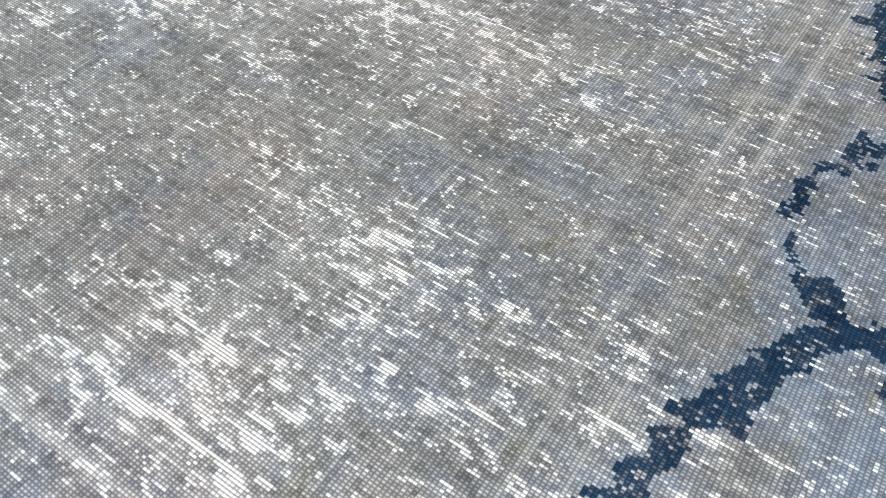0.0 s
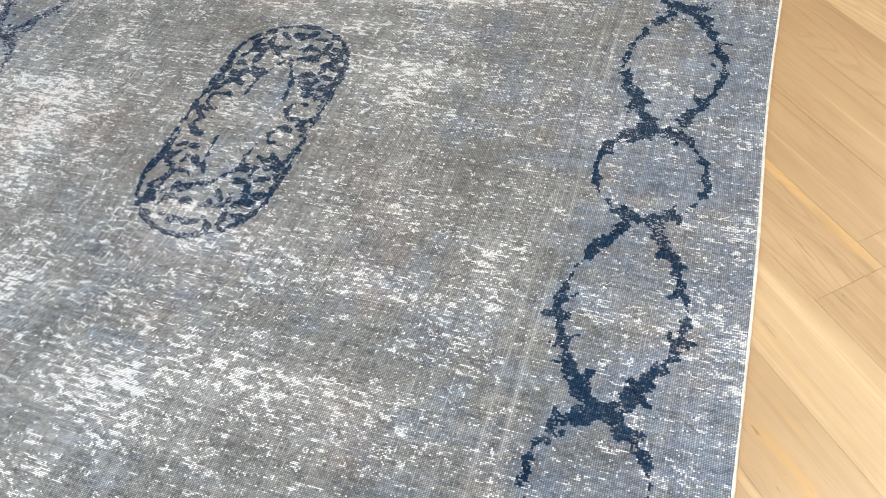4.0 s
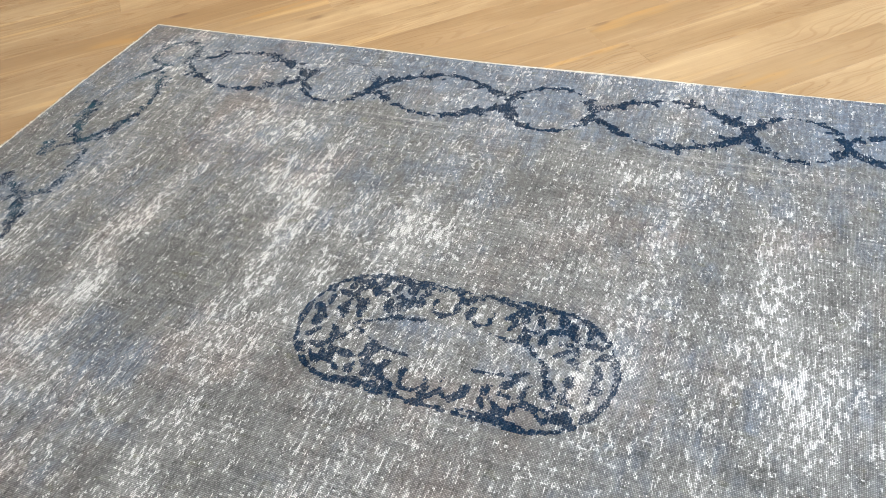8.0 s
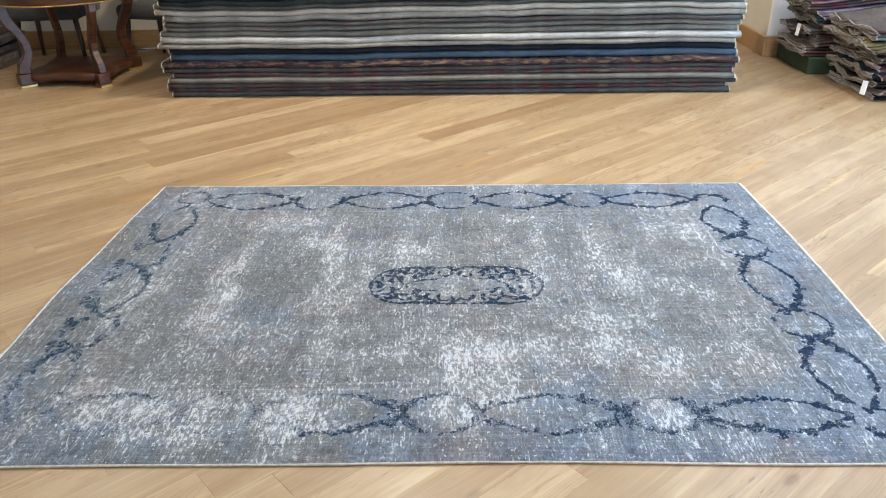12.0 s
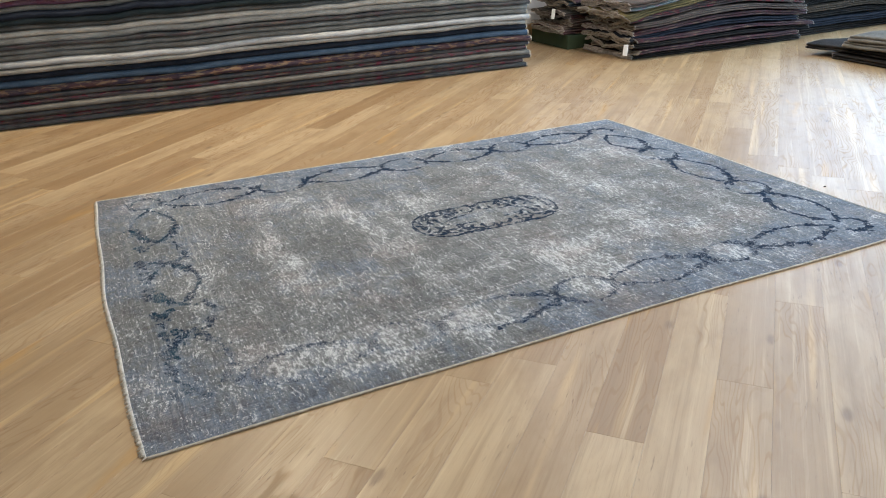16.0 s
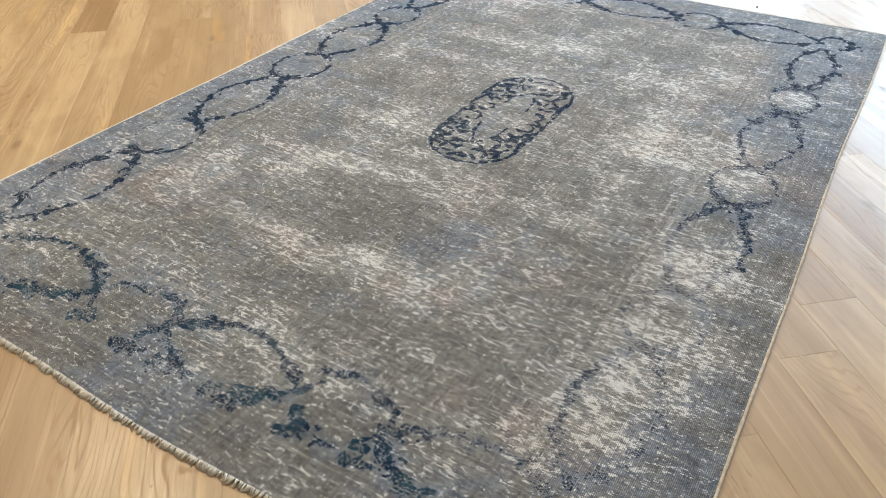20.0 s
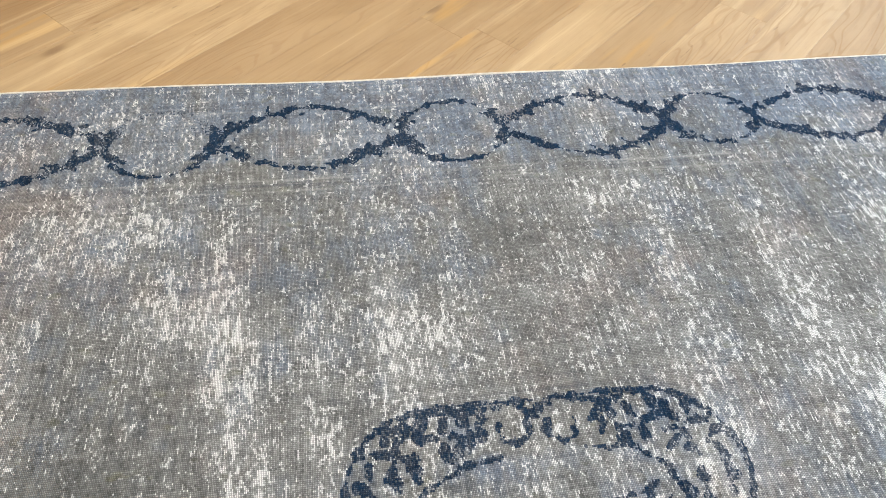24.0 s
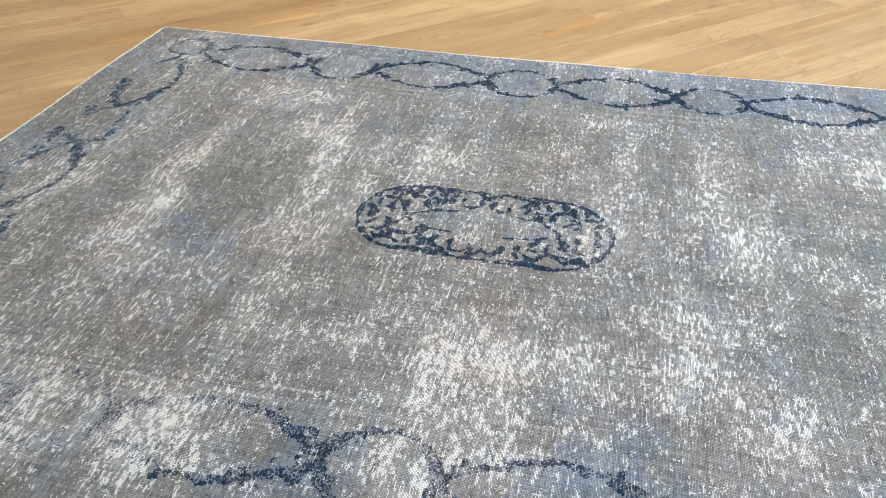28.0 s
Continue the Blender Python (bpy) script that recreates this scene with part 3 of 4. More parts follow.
for k, (x, y) in enumerate(ring):
    spot(x, y, 0.0048 + 0.0016 * math.sin(k * 0.14) * math.sin(k * 0.055))


def flower(x, y, size):
    """Four broad petals round a light eye, drawn out along the wefts."""
    turn = rng.uniform(-0.3, 0.3)
    for k in range(4):
        a = turn + k * math.pi / 2
        ca, sa = 1.15 * math.cos(a), math.sin(a)
        stroke(x + 0.30 * size * ca, y + 0.30 * size * sa, x + size * ca, y + size * sa, 0.0065, 0.0105 * rng.uniform(0.5, 1.0))
        if rng.random() < 0.7:
            stroke(x + size * ca, y + size * sa, x + size * ca + rng.uniform(-0.012, 0.012), y + size * sa * 1.35, 0.007, 0.002)


def curl(x, y, r, a0, a1, w):
    """A hooked leaf: a short bow of dye."""
    n = 9
    for k in range(n):
        p, q = (radians(a0 + (a1 - a0) * (k + d) / n) for d in (0, 1))
        stroke(x + r * math.cos(p), y + r * math.sin(p), x + r * math.cos(q), y + r * math.sin(q), w * (0.5 + 0.9 * k / n), w * (0.5 + 0.9 * (k + 1) / n))


for sx in (-1, 1):
    for sy in (-1, 1):
        def local(u, v):
            return MX + sx * (u + rng.uniform(-0.005, 0.005)), MY + sy * (v + rng.uniform(-0.004, 0.004))

        # bold leaf on the outline, two flowers, a hooked leaf at the waist
        stroke(*local(0.190, 0.140), *local(0.125, 0.134), 0.004, 0.0115)
        stroke(*local(0.125, 0.134), *local(0.060, 0.138), 0.0115, 0.003)
        flower(*local(0.166, 0.086), 0.031)
        flower(*local(0.240, 0.070), 0.026)
        hook = local(0.042, 0.094)
        curl(*hook, 0.026, 90 - sx * sy * 60, 90 - sx * sy * 290, 0.0065)
        # the thin stem of the cartouche
        stroke(*local(0.206, 0.003), *local(0.152, 0.034), 0.0026, 0.0044)
        stroke(*local(0.150, 0.040), *local(0.072, 0.048), 0.0050, 0.0024)
        # loose leaves between
        for u, v in ((0.108, 0.082), (0.124, 0.108), (0.098, 0.112), (0.204, 0.112), (0.212, 0.034), (0.262, 0.104), (0.284, 0.050), (0.292, 0.014), (0.250, 0.024), (0.012, 0.122), (0.140, 0.058), (0.226, 0.100), (0.300, 0.082)):
            x, y = local(u, v)
            lean = rng.uniform(-0.016, 0.016)
            stroke(x - lean, y - 0.012 * sy, x + lean, y + rng.uniform(0.004, 0.014) * sy, rng.uniform(0.004, 0.007), rng.uniform(0.008, 0.0125))
away = np.hypot(np.maximum(np.abs(RX - MX) - lane, 0), RY - MY) - MB
dye[(away > 0.008) & (away < 0.08)] = -0.03
firm = np.clip((0.40 - np.abs(RX - MX)) / 0.04, 0, 1) * np.clip((0.21 - np.abs(RY - MY)) / 0.04, 0, 1)

# where the dye is rubbed away: x, y, reach along x and y, share that is gone
RUBBED = [
    (-1.345, -0.10, 0.045, 0.14, 0.6), (-1.345, -0.64, 0.045, 0.12, 0.6),
    (-1.25, 0.79, 0.10, 0.09, 0.45), (-0.98, 0.78, 0.10, 0.09, 0.2), (-1.32, 0.40, 0.05, 0.05, 0.5),
    (-0.62, 0.80, 0.10, 0.07, 0.9), (-0.70, 0.87, 0.14, 0.05, 0.7), (-0.36, -0.87, 0.15, 0.11, 0.88), (-0.62, -0.90, 0.22, 0.14, 0.80),
    (-1.00, -0.92, 0.26, 0.14, 0.82), (-1.13, -0.70, 0.10, 0.12, 0.75), (0.66, -0.85, 0.09, 0.09, 0.5), (1.155, 0.225, 0.04, 0.04, 0.95),
    (1.16, -0.40, 0.03, 0.04, 0.8), (-1.14, 0.185, 0.04, 0.05, 0.9), (-1.14, -0.45, 0.03, 0.04, 0.9), (-1.33, 0.56, 0.06, 0.09, 0.6),
    (-1.33, -0.32, 0.05, 0.03, 0.9), (-1.33, 0.16, 0.05, 0.04, 0.8), (0.33, -0.12, 0.06, 0.07, 0.25),
    (-1.25, -0.86, 0.16, 0.16, 0.66), (-1.25, -0.15, 0.16, 0.70, 0.30), (0.25, -0.89, 0.75, 0.14, 0.34),
]
fade = np.zeros_like(RX)
for x, y, ax, ay, amount in RUBBED:
    fade = np.maximum(fade, amount * np.exp(-(((RX - x) / ax) ** 4) - ((RY - y) / ay) ** 4))

knots = np.random.RandomState(31)
hash_a, hash_b, hash_c = (knots.uniform(-1, 1, RX.shape) for _ in range(3))

# bare patches: x, y, reach along x, reach along y, how bare
BARE_FIELD = [
    (-0.85, 0.03, 0.05, 0.12, 1.0), (-0.82, -0.24, 0.06, 0.13, 0.9), (-0.79, -0.42, 0.05, 0.10, 0.5), (-0.54, 0.28, 0.07, 0.08, 0.75),
    (-0.43, 0.15, 0.06, 0.08, 0.7), (-0.44, -0.08, 0.04, 0.17, 0.7), (0.57, -0.42, 0.075, 0.15, 1.1), (0.63, 0.27, 0.06, 0.12, 0.8),
    (0.70, -0.08, 0.05, 0.11, 0.6), (-0.76, 0.52, 0.12, 0.07, 0.7), (0.06, -0.62, 0.055, 0.11, 0.8), (0.20, -0.60, 0.055, 0.14, 0.85),
    (0.36, -0.54, 0.05, 0.07, 0.6), (-0.16, 0.20, 0.05, 0.14, 0.6), (0.33, -0.10, 0.05, 0.08, 0.4), (0.40, 0.28, 0.05, 0.16, 0.5),
    (0.74, -0.67, 0.08, 0.05, 0.6), (0.10, 0.30, 0.10, 0.08, 0.4), (-0.40, -0.55, 0.06, 0.12, 0.5), (-0.16, -0.50, 0.04, 0.14, 0.5),
]
DENSE_AND_SHADED = [
    (-0.62, -0.12, 0.10, 0.24, -0.55), (-0.60, -0.62, 0.20, 0.12, -0.5), (-0.22, -0.34, 0.12, 0.10, -0.4), (-0.24, 0.40, 0.14, 0.10, -0.35),
    (0.46, 0.06, 0.08, 0.16, -0.4), (0.88, -0.40, 0.12, 0.16, -0.4), (-0.98, -0.20, 0.08, 0.30, -0.4), (0.30, -0.34, 0.10, 0.08, -0.35),
    (-1.00, -0.55, 0.10, 0.14, -0.5), (0.10, 0.44, 0.16, 0.05, -0.3), (0.95, 0.02, 0.10, 0.14, -0.3),
    # camera's own shadow put into the colour here, as fewer bare knots
    (0.88, 0.74, 0.26, 0.12, -0.4), (0.50, 0.74, 0.10, 0.10, -0.2),
]
BARE_BORDER = [
    (0.62, 0.06, 0.20, 0.16, 0.3), (0.86, -0.02, 0.12, 0.16, 0.3),
    (-0.78, -0.92, 0.26, 0.09, 0.8), (-0.42, -0.88, 0.15, 0.08, 1.0), (0.03, -0.88, 0.09, 0.06, 1.2), (0.26, -0.84, 0.10, 0.05, 0.9),
    (0.67, -0.89, 0.09, 0.06, 0.9), (-1.05, -0.84, 0.13, 0.12, 0.6), (-0.68, 0.79, 0.16, 0.08, 0.7), (-1.30, 0.62, 0.10, 0.14, 0.4),
    (-1.36, -0.85, 0.08, 0.14, 0.6), (0.28, 0.50, 0.14, 0.05, 0.4), (1.12, 0.26, 0.08, 0.18, 0.35), (0.95, 0.42, 0.10, 0.10, 0.3),
]
warp_x = RX + 0.022 * soft_noise(RX, RY, 16.0, 41)
warp_y = RY + 0.030 * soft_noise(RX, RY, 13.0, 42)
wear = 0.10 * soft_noise(RX, RY, 3.0, 8) + 0.11 * soft_noise(RX, RY, 9.0, 4) + 0.17 * soft_noise(RX, RY, 14.0, 9, 2.2) + 0.10 * soft_noise(RX, RY, 1.8, 10, 14.0)
for x, y, ax, ay, amount in BARE_FIELD + BARE_BORDER + DENSE_AND_SHADED:
    d = np.abs((warp_x - x) / ax) ** 3 + np.abs((warp_y - y) / ay) ** 3
    wear += 0.38 * amount * np.exp(-0.6 * d) * (1 + 0.35 * soft_noise(RX, RY, 46.0, 43, 7.0))
inner = np.minimum(np.minimum(RX - edge_west(RY), edge_east(RY) - RX), np.minimum(RY - edge_south(RX), edge_north(RX) - RY))
side = np.clip((RX + RY + 1.6) / 1.6, 0.35, 1)
wear -= 0.10 * np.clip((0.30 - inner) / 0.2, 0, 1)

# single knots give up their wool in short runs along the wefts, in lines and at random
fleck = 0.38 * soft_noise(RX, RY, 384.0, 51, 66.0) + 0.56 * soft_noise(RX, RY, 160.0, 57, 78.0) + 0.26 * hash_b
gather = 0.20 * soft_noise(RX, RY, 30.0, 56, 18.0)
fine = 0.14 * hash_a + 0.14 * soft_noise(RX, RY, 384.0, 53, 14.0) + 0.12 * soft_noise(RX, RY, 12.0, 54, 294.0)
lone = np.clip(0.75 * soft_noise(RX, RY, 190.0, 58, 92.0) + 0.30 * hash_c + 0.5 * gather - 0.50, 0, 0.25)
bare = 0.16 + 0.46 * wear + fine + 2.4 * np.clip(fleck + gather + 0.86 * wear - 0.34, 0, 0.29) + 2.8 * lone
bare = np.clip(bare, 0, 0.92)

rough_edge = dye + (0.0072 * soft_noise(RX, RY, 62.0, 61) + 0.0042 * soft_noise(RX, RY, 150.0, 62, 110.0)) * (1 - 0.30 * firm)
dyed = ((rough_edge > 0) & (hash_b * 0.5 + 0.5 + 0.35 * soft_noise(RX, RY, 60.0, 63) > fade)).astype(float)
bare *= 1 - dyed * np.where(hash_c > -0.2, 0.9, 0.45) * (1 - 0.6 * fade) * (1 - 0.10 * firm)
tone = np.clip(0.5 + 0.22 * hash_c + 0.30 * soft_noise(RX, RY, 190.0, 71, 90.0) + 0.22 * soft_noise(RX, RY, 45.0, 72, 22.0) + 0.10 * soft_noise(RX, RY, 8.0, 73, 294.0), 0, 1)
blue_map = 0.18 + 0.62 * side * np.clip((0.42 - inner) / 0.25, 0, 1) + 0.22 * np.clip((RX - 0.2) / 1.2, 0, 1) * np.clip((RY + 0.6) / 1.2, 0, 1)
blue_map += 0.30 * soft_noise(RX, RY, 4.0, 81) + 0.28 * soft_noise(RX, RY, 17.0, 82) + 0.20 * soft_noise(RX, RY, 90.0, 83, 40.0)
blue_map += 0.40 * np.clip((0.20 - np.abs(RX - MX)) / 0.05, 0, 1) * np.clip((0.06 - np.abs(RY - MY)) / 0.02, 0, 1)
blue_map += 0.35 * np.exp(np.minimum(rough_edge, 0) / 0.008)
rosy_map = np.clip(1.6 * (0.5 * soft_noise(RX, RY, 5.0, 85) + 0.4 * soft_noise(RX, RY, 15.0, 86) + 0.2 * soft_noise(RX, RY, 120.0, 87, 50.0)) - 0.15, 0, 1)
teal_map = np.clip((-1.08 - RX) / 0.2, 0, 0.75) * np.clip(0.5 + 0.8 * soft_noise(RX, RY, 22.0, 88), 0, 1)
line_map = np.zeros_like(RX)
for off, amt in ((0.330, 0.9), (0.344, -0.8), (0.362, 0.7), (0.388, -0.5), (0.092, -0.7), (0.104, 0.5), (0.078, -0.4)):
    line_map += amt * np.exp(-(((inner - off - 0.004 * soft_noise(RX, RY, 4.0, 2)) / 0.0030) ** 2)) * (0.6 + 0.5 * soft_noise(RX, RY, 11.0, 6))
# faint rings woven round the medallion
for off, amt in ((0.016, -0.6), (0.028, 0.4), (0.044, -0.35)):
    line_map += amt * np.exp(-(((away - off) / 0.0030) ** 2)) * (0.6 + 0.5 * soft_noise(RX, RY, 14.0, 7))

RZ = 0.0012 * soft_noise(GX, GY, 3.0, 21) + 0.0006 * soft_noise(GX, GY, 14.0, 22)
rug = tagged(new("area_rug"), "distressed grey and blue overdyed wool rug lying flat on oak boards", "rug")
rug.location = (0, 0, 0)


def grid_mesh(name, x, y, z, mat):
    ny, nx = x.shape
    verts = np.stack([x, y, z], -1).reshape(-1, 3)
    me = bpy.data.meshes.new(name)
    n = (nx - 1) * (ny - 1)
    a = (np.arange(ny - 1)[:, None] * nx + np.arange(nx - 1)[None]).ravel()
    quads = np.stack([a, a + 1, a + nx + 1, a + nx], 1).ravel()
    me.vertices.add(len(verts))
    me.vertices.foreach_set("co", verts.ravel())
    me.loops.add(n * 4)
    me.loops.foreach_set("vertex_index", quads)
    me.polygons.add(n)
    me.polygons.foreach_set("loop_start", np.arange(n) * 4)
    me.polygons.foreach_set("use_smooth", np.ones(n, bool))
    me.update(calc_edges=True)
    me.materials.append(mat)
    return me


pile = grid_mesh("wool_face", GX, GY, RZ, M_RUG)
FIELDS = (("dye", dyed), ("bare", bare), ("tone", tone), ("blue", blue_map), ("rosy", rosy_map), ("line", line_map), ("teal", teal_map))
for key, field in FIELDS:
    at = pile.attributes.new(key, "FLOAT", "FACE")
    at.data.foreach_set("value", field.ravel().astype(np.float32))
at = pile.attributes.new("knot", "FLOAT_VECTOR", "POINT")
at.data.foreach_set("vector", np.stack([uu * (NX - 1), vv * (NY - 1), 0 * uu], -1).astype(np.float32).ravel())
hold(new("wool_face", pile), rug)

# the sides of the rug, a thin foundation under the pile
rim = [(GX[0, k], GY[0, k]) for k in range(0, NX - 1, 4)] + [(GX[k, -1], GY[k, -1]) for k in range(0, NY - 1, 4)]
rim += [(GX[-1, k], GY[-1, k]) for k in range(NX - 1, 0, -4)] + [(GX[k, 0], GY[k, 0]) for k in range(NY - 1, 0, -4)]
verts = [(x, y, -0.0005) for x, y in rim] + [(x, y, FLOOR_Z) for x, y in rim]
nr = len(rim)
faces = [(k, k + nr, (k + 1) % nr + nr, (k + 1) % nr) for k in range(nr)]
hold(new("foundation", mesh_of("foundation", verts, faces, M_CORD)), rug)


def cord(name, pts, r, mat, label):
    """A bound edge: a round cord along the rug's side, slightly uneven."""
    bm = bmesh.new()
    n, rings = 8, []
    for k, (x, y) in enumerate(pts):
        xa, ya = pts[max(k - 1, 0)]
        xb, yb = pts[min(k + 1, len(pts) - 1)]
        d = math.hypot(xb - xa, yb - ya)
        nx_, ny_ = -(yb - ya) / d, (xb - xa) / d
        rr = r * (1 + 0.18 * noise.noise(Vector((x * 40, y * 40, 1))))
        zc = FLOOR_Z + 0.0045 + 0.001 * noise.noise(Vector((x * 9, y * 9, 4)))
        rings.append([bm.verts.new((x + nx_ * rr * math.cos(a), y + ny_ * rr * math.cos(a), zc + rr * 0.95 * math.sin(a))) for a in [2 * math.pi * j / n for j in range(n)]])
    for a, b in zip(rings, rings[1:]):
        for j in range(n):
            bm.faces.new((a[j], a[(j + 1) % n], b[(j + 1) % n], b[j]))
    bm.faces.new(rings[0][::-1])
    bm.faces.new(rings[-1])
    bmesh.ops.recalc_face_normals(bm, faces=bm.faces[:])
    return part(name, bm, mat, rug, label, True)


cord("selvedge", [(GX[-1, k], GY[-1, k]) for k in range(0, NX, 3)], 0.0030, M_FRINGE, "cream bound long edge")
cord("selvedge", [(GX[0, k], GY[0, k]) for k in range(0, NX, 3)], 0.0034, M_CORD, "beige bound long edge")


def fringe(name, pts, out, label):
    """Short knotted cotton tufts along one end of the rug."""
    vs, fs = [], []
    r = random.Random(5)
    for k, (x, y) in enumerate(pts):
        worn = noise.noise(Vector((y * 31, 4, 1)))
        for _ in range(r.choice((1, 1, 2)) if worn < 0.1 else r.choice((2, 2, 3))):
            ln = r.uniform(0.005, 0.015) + 0.005 * max(0.0, noise.noise(Vector((y * 23, 1, 1))))
            yy = y + r.uniform(-0.0022, 0.0022)
            dy = r.uniform(-0.006, 0.006)
            w = r.uniform(0.0009, 0.0020)
            b = len(vs)
            xi, xo, xm = x - out * 0.002, x + out * ln, x + out * ln * 0.55
            zt, zm, ze = FLOOR_Z + r.uniform(0.0045, 0.0066), FLOOR_Z + r.uniform(0.0022, 0.0052), FLOOR_Z + r.uniform(0.0002, 0.0025)
            vs += [(xi, yy - w, zt), (xi, yy + w, zt), (xi, yy, zt + 2 * w)]
            vs += [(xm, yy + dy * 0.4 - w, zm), (xm, yy + dy * 0.4 + w, zm), (xm, yy + dy * 0.4, zm + 2 * w)]
            vs += [(xo, yy + dy - w, ze), (xo, yy + dy + w, ze), (xo, yy + dy, ze + 1.6 * w)]
            for s in (0, 3):
                for j in range(3):
                    fs.append((b + s + j, b + s + (j + 1) % 3, b + s + 3 + (j + 1) % 3, b + s + 3 + j))
            fs += [(b + 2, b + 1, b), (b + 6, b + 7, b + 8)]
    return tagged(hold(new(name, mesh_of(name, vs, fs, M_FRINGE)), rug), label, kind="stuff")


ev = np.linspace(0, 1, 640)
fringe("fringe", [tuple(float(c) for c in rug_point(np.float64(0), np.float64(v))) for v in ev], -1, "cream cotton end fringe, clipped short")
fringe("fringe", [tuple(float(c) for c in rug_point(np.float64(1), np.float64(v))) for v in ev], 1, "cream cotton end fringe, clipped short")


# ---- folded rugs ----
def fold_line(depth, layers, th, steps=7, loose=1.12):
    """The line of a rug folded to and fro, front folds at y = 0, from below upward."""
    pts, pitch = [], th * loose
    for k in range(layers):
        z = th * 0.55 + k * pitch
        ys = np.linspace(0.012 * (1 + k % 2), depth, steps)
        run = [(y, z) for y in ys]
        if k % 2 == 0:
            run = run[::-1]
        pts += run
        if k < layers - 1:
            last = run[-1][0]
            side = -1 if k % 2 == 0 else 1
            for a in (-60, -30, 0, 30, 60):
                pts.append((last + side * pitch * 0.80 * math.cos(radians(a)), z + pitch / 2 + pitch / 2 * math.sin(radians(a))))
    return pts


def ribbon(line, th, xs, lift):
    """A cloth of that thickness whose section is the line, drawn along x; lift(x, y, z) moves its points."""
    p = np.array(line)
    d = np.gradient(p, axis=0)
    d /= np.linalg.norm(d, axis=1)[:, None] + 1e-9
    nrm = np.stack([-d[:, 1], d[:, 0]], 1)
    loop = np.concatenate([p + nrm * th / 2, (p - nrm * th / 2)[::-1]])
    m = len(loop)
    verts, faces = [], []
    for x in xs:
        for y, z in loop:
            verts.append(lift(x, y, z))
    for i in range(len(xs) - 1):
        for j in range(m):
            faces.append((i * m + j, i * m + (j + 1) % m, (i + 1) * m + (j + 1) % m, (i + 1) * m + j))
    half = len(p)
    for base, flip in ((0, False), ((len(xs) - 1) * m, True)):
        for j in range(half - 1):
            f = (base + j, base + m - 1 - j, base + m - 2 - j, base + j + 1)
            faces.append(f[::-1] if flip else f)
    return verts, faces


def folded_rug(label, mat, x0, x1, depth, layers, th, lift, group, origin, sections=26, binding=M_CORD, steps=7, loose=1.12, turn=0):
    line = fold_line(depth, layers, th, steps, loose)
    root = tagged(new("folded_rug"), label, "rug", group)
    root.location, root.rotation_euler = origin, (0, 0, radians(turn))
    xs = np.linspace(x0, x1, sections)
    hold(new("body", mesh_of("body", *ribbon(line, th, xs, lift), mat)), root)
    if binding:
        thin = 1.04
        for xa, xb in ((x0 - 0.006, x0 + 0.003), (x1 - 0.003, x1 + 0.006)):
            b = hold(new("binding", mesh_of("binding", *ribbon(line, th * thin, (xa, xb), lift), binding)), root)
            tagged(b, "bound end of the rug")
    return root


TX = {
    "grey": textile("grey_rug", (0.135, 0.127, 0.112), (0.225, 0.213, 0.19)),
    "dusk": textile("dusk_grey_rug", (0.050, 0.052, 0.056), (0.095, 0.096, 0.096), (0.15, 0.03, 0.04), 0.3),
    "red": textile("dark_red_rug", (0.075, 0.060, 0.062), (0.13, 0.095, 0.095), (0.24, 0.022, 0.045), 0.85),
    "navy": textile("navy_rug", (0.012, 0.016, 0.028), (0.028, 0.034, 0.050)),
    "steel": textile("steel_blue_rug", (0.055, 0.090, 0.145), (0.095, 0.135, 0.19)),
    "print": textile("multicoloured_rug", (0.022, 0.024, 0.045), (0.085, 0.045, 0.050), (0.30, 0.19, 0.11), 0.9),
    "light": textile("light_grey_rug", (0.42, 0.42, 0.41), (0.60, 0.60, 0.585)),
    "mid": textile("mid_grey_rug", (0.24, 0.23, 0.205), (0.38, 0.365, 0.33)),
    "beige": textile("beige_rug", (0.44, 0.40, 0.33), (0.60, 0.55, 0.46)),
    "cream": textile("cream_rug", (0.66, 0.60, 0.47), (0.78, 0.72, 0.58)),
    "mauve": textile("mauve_rug", (0.20, 0.10, 0.13), (0.30, 0.17, 0.19), (0.32, 0.05, 0.11), 0.5),
    "green": textile("dark_green_rug", (0.020, 0.030, 0.032), (0.040, 0.052, 0.054)),
    "pink": textile("pink_rug", (0.20, 0.075, 0.125), (0.27, 0.14, 0.18), (0.26, 0.03, 0.07), 0.6),
    "violet": textile("violet_rug", (0.145, 0.115, 0.175), (0.23, 0.20, 0.26), (0.20, 0.05, 0.09), 0.5),
    "teal": textile("teal_grey_rug", (0.10, 0.14, 0.16), (0.16, 0.19, 0.20), (0.30, 0.05, 0.12), 0.4),
    "brown": textile("brown_rug", (0.055, 0.042, 0.032), (0.10, 0.080, 0.060)),
    "coal": textile("charcoal_rug", (0.016, 0.014, 0.013), (0.034, 0.030, 0.028)),
    "umber": textile("taupe_rug", (0.085, 0.070, 0.062), (0.15, 0.125, 0.110), (0.16, 0.05, 0.06), 0.3),
    "plum": textile("plum_rug", (0.055, 0.032, 0.038), (0.10, 0.065, 0.072), (0.15, 0.03, 0.05), 0.5),
    "olive": textile("olive_rug", (0.13, 0.105, 0.05), (0.22, 0.18, 0.08)),
    "yellow": textile("mustard_rug", (0.28, 0.20, 0.03), (0.36, 0.27, 0.06)),
}
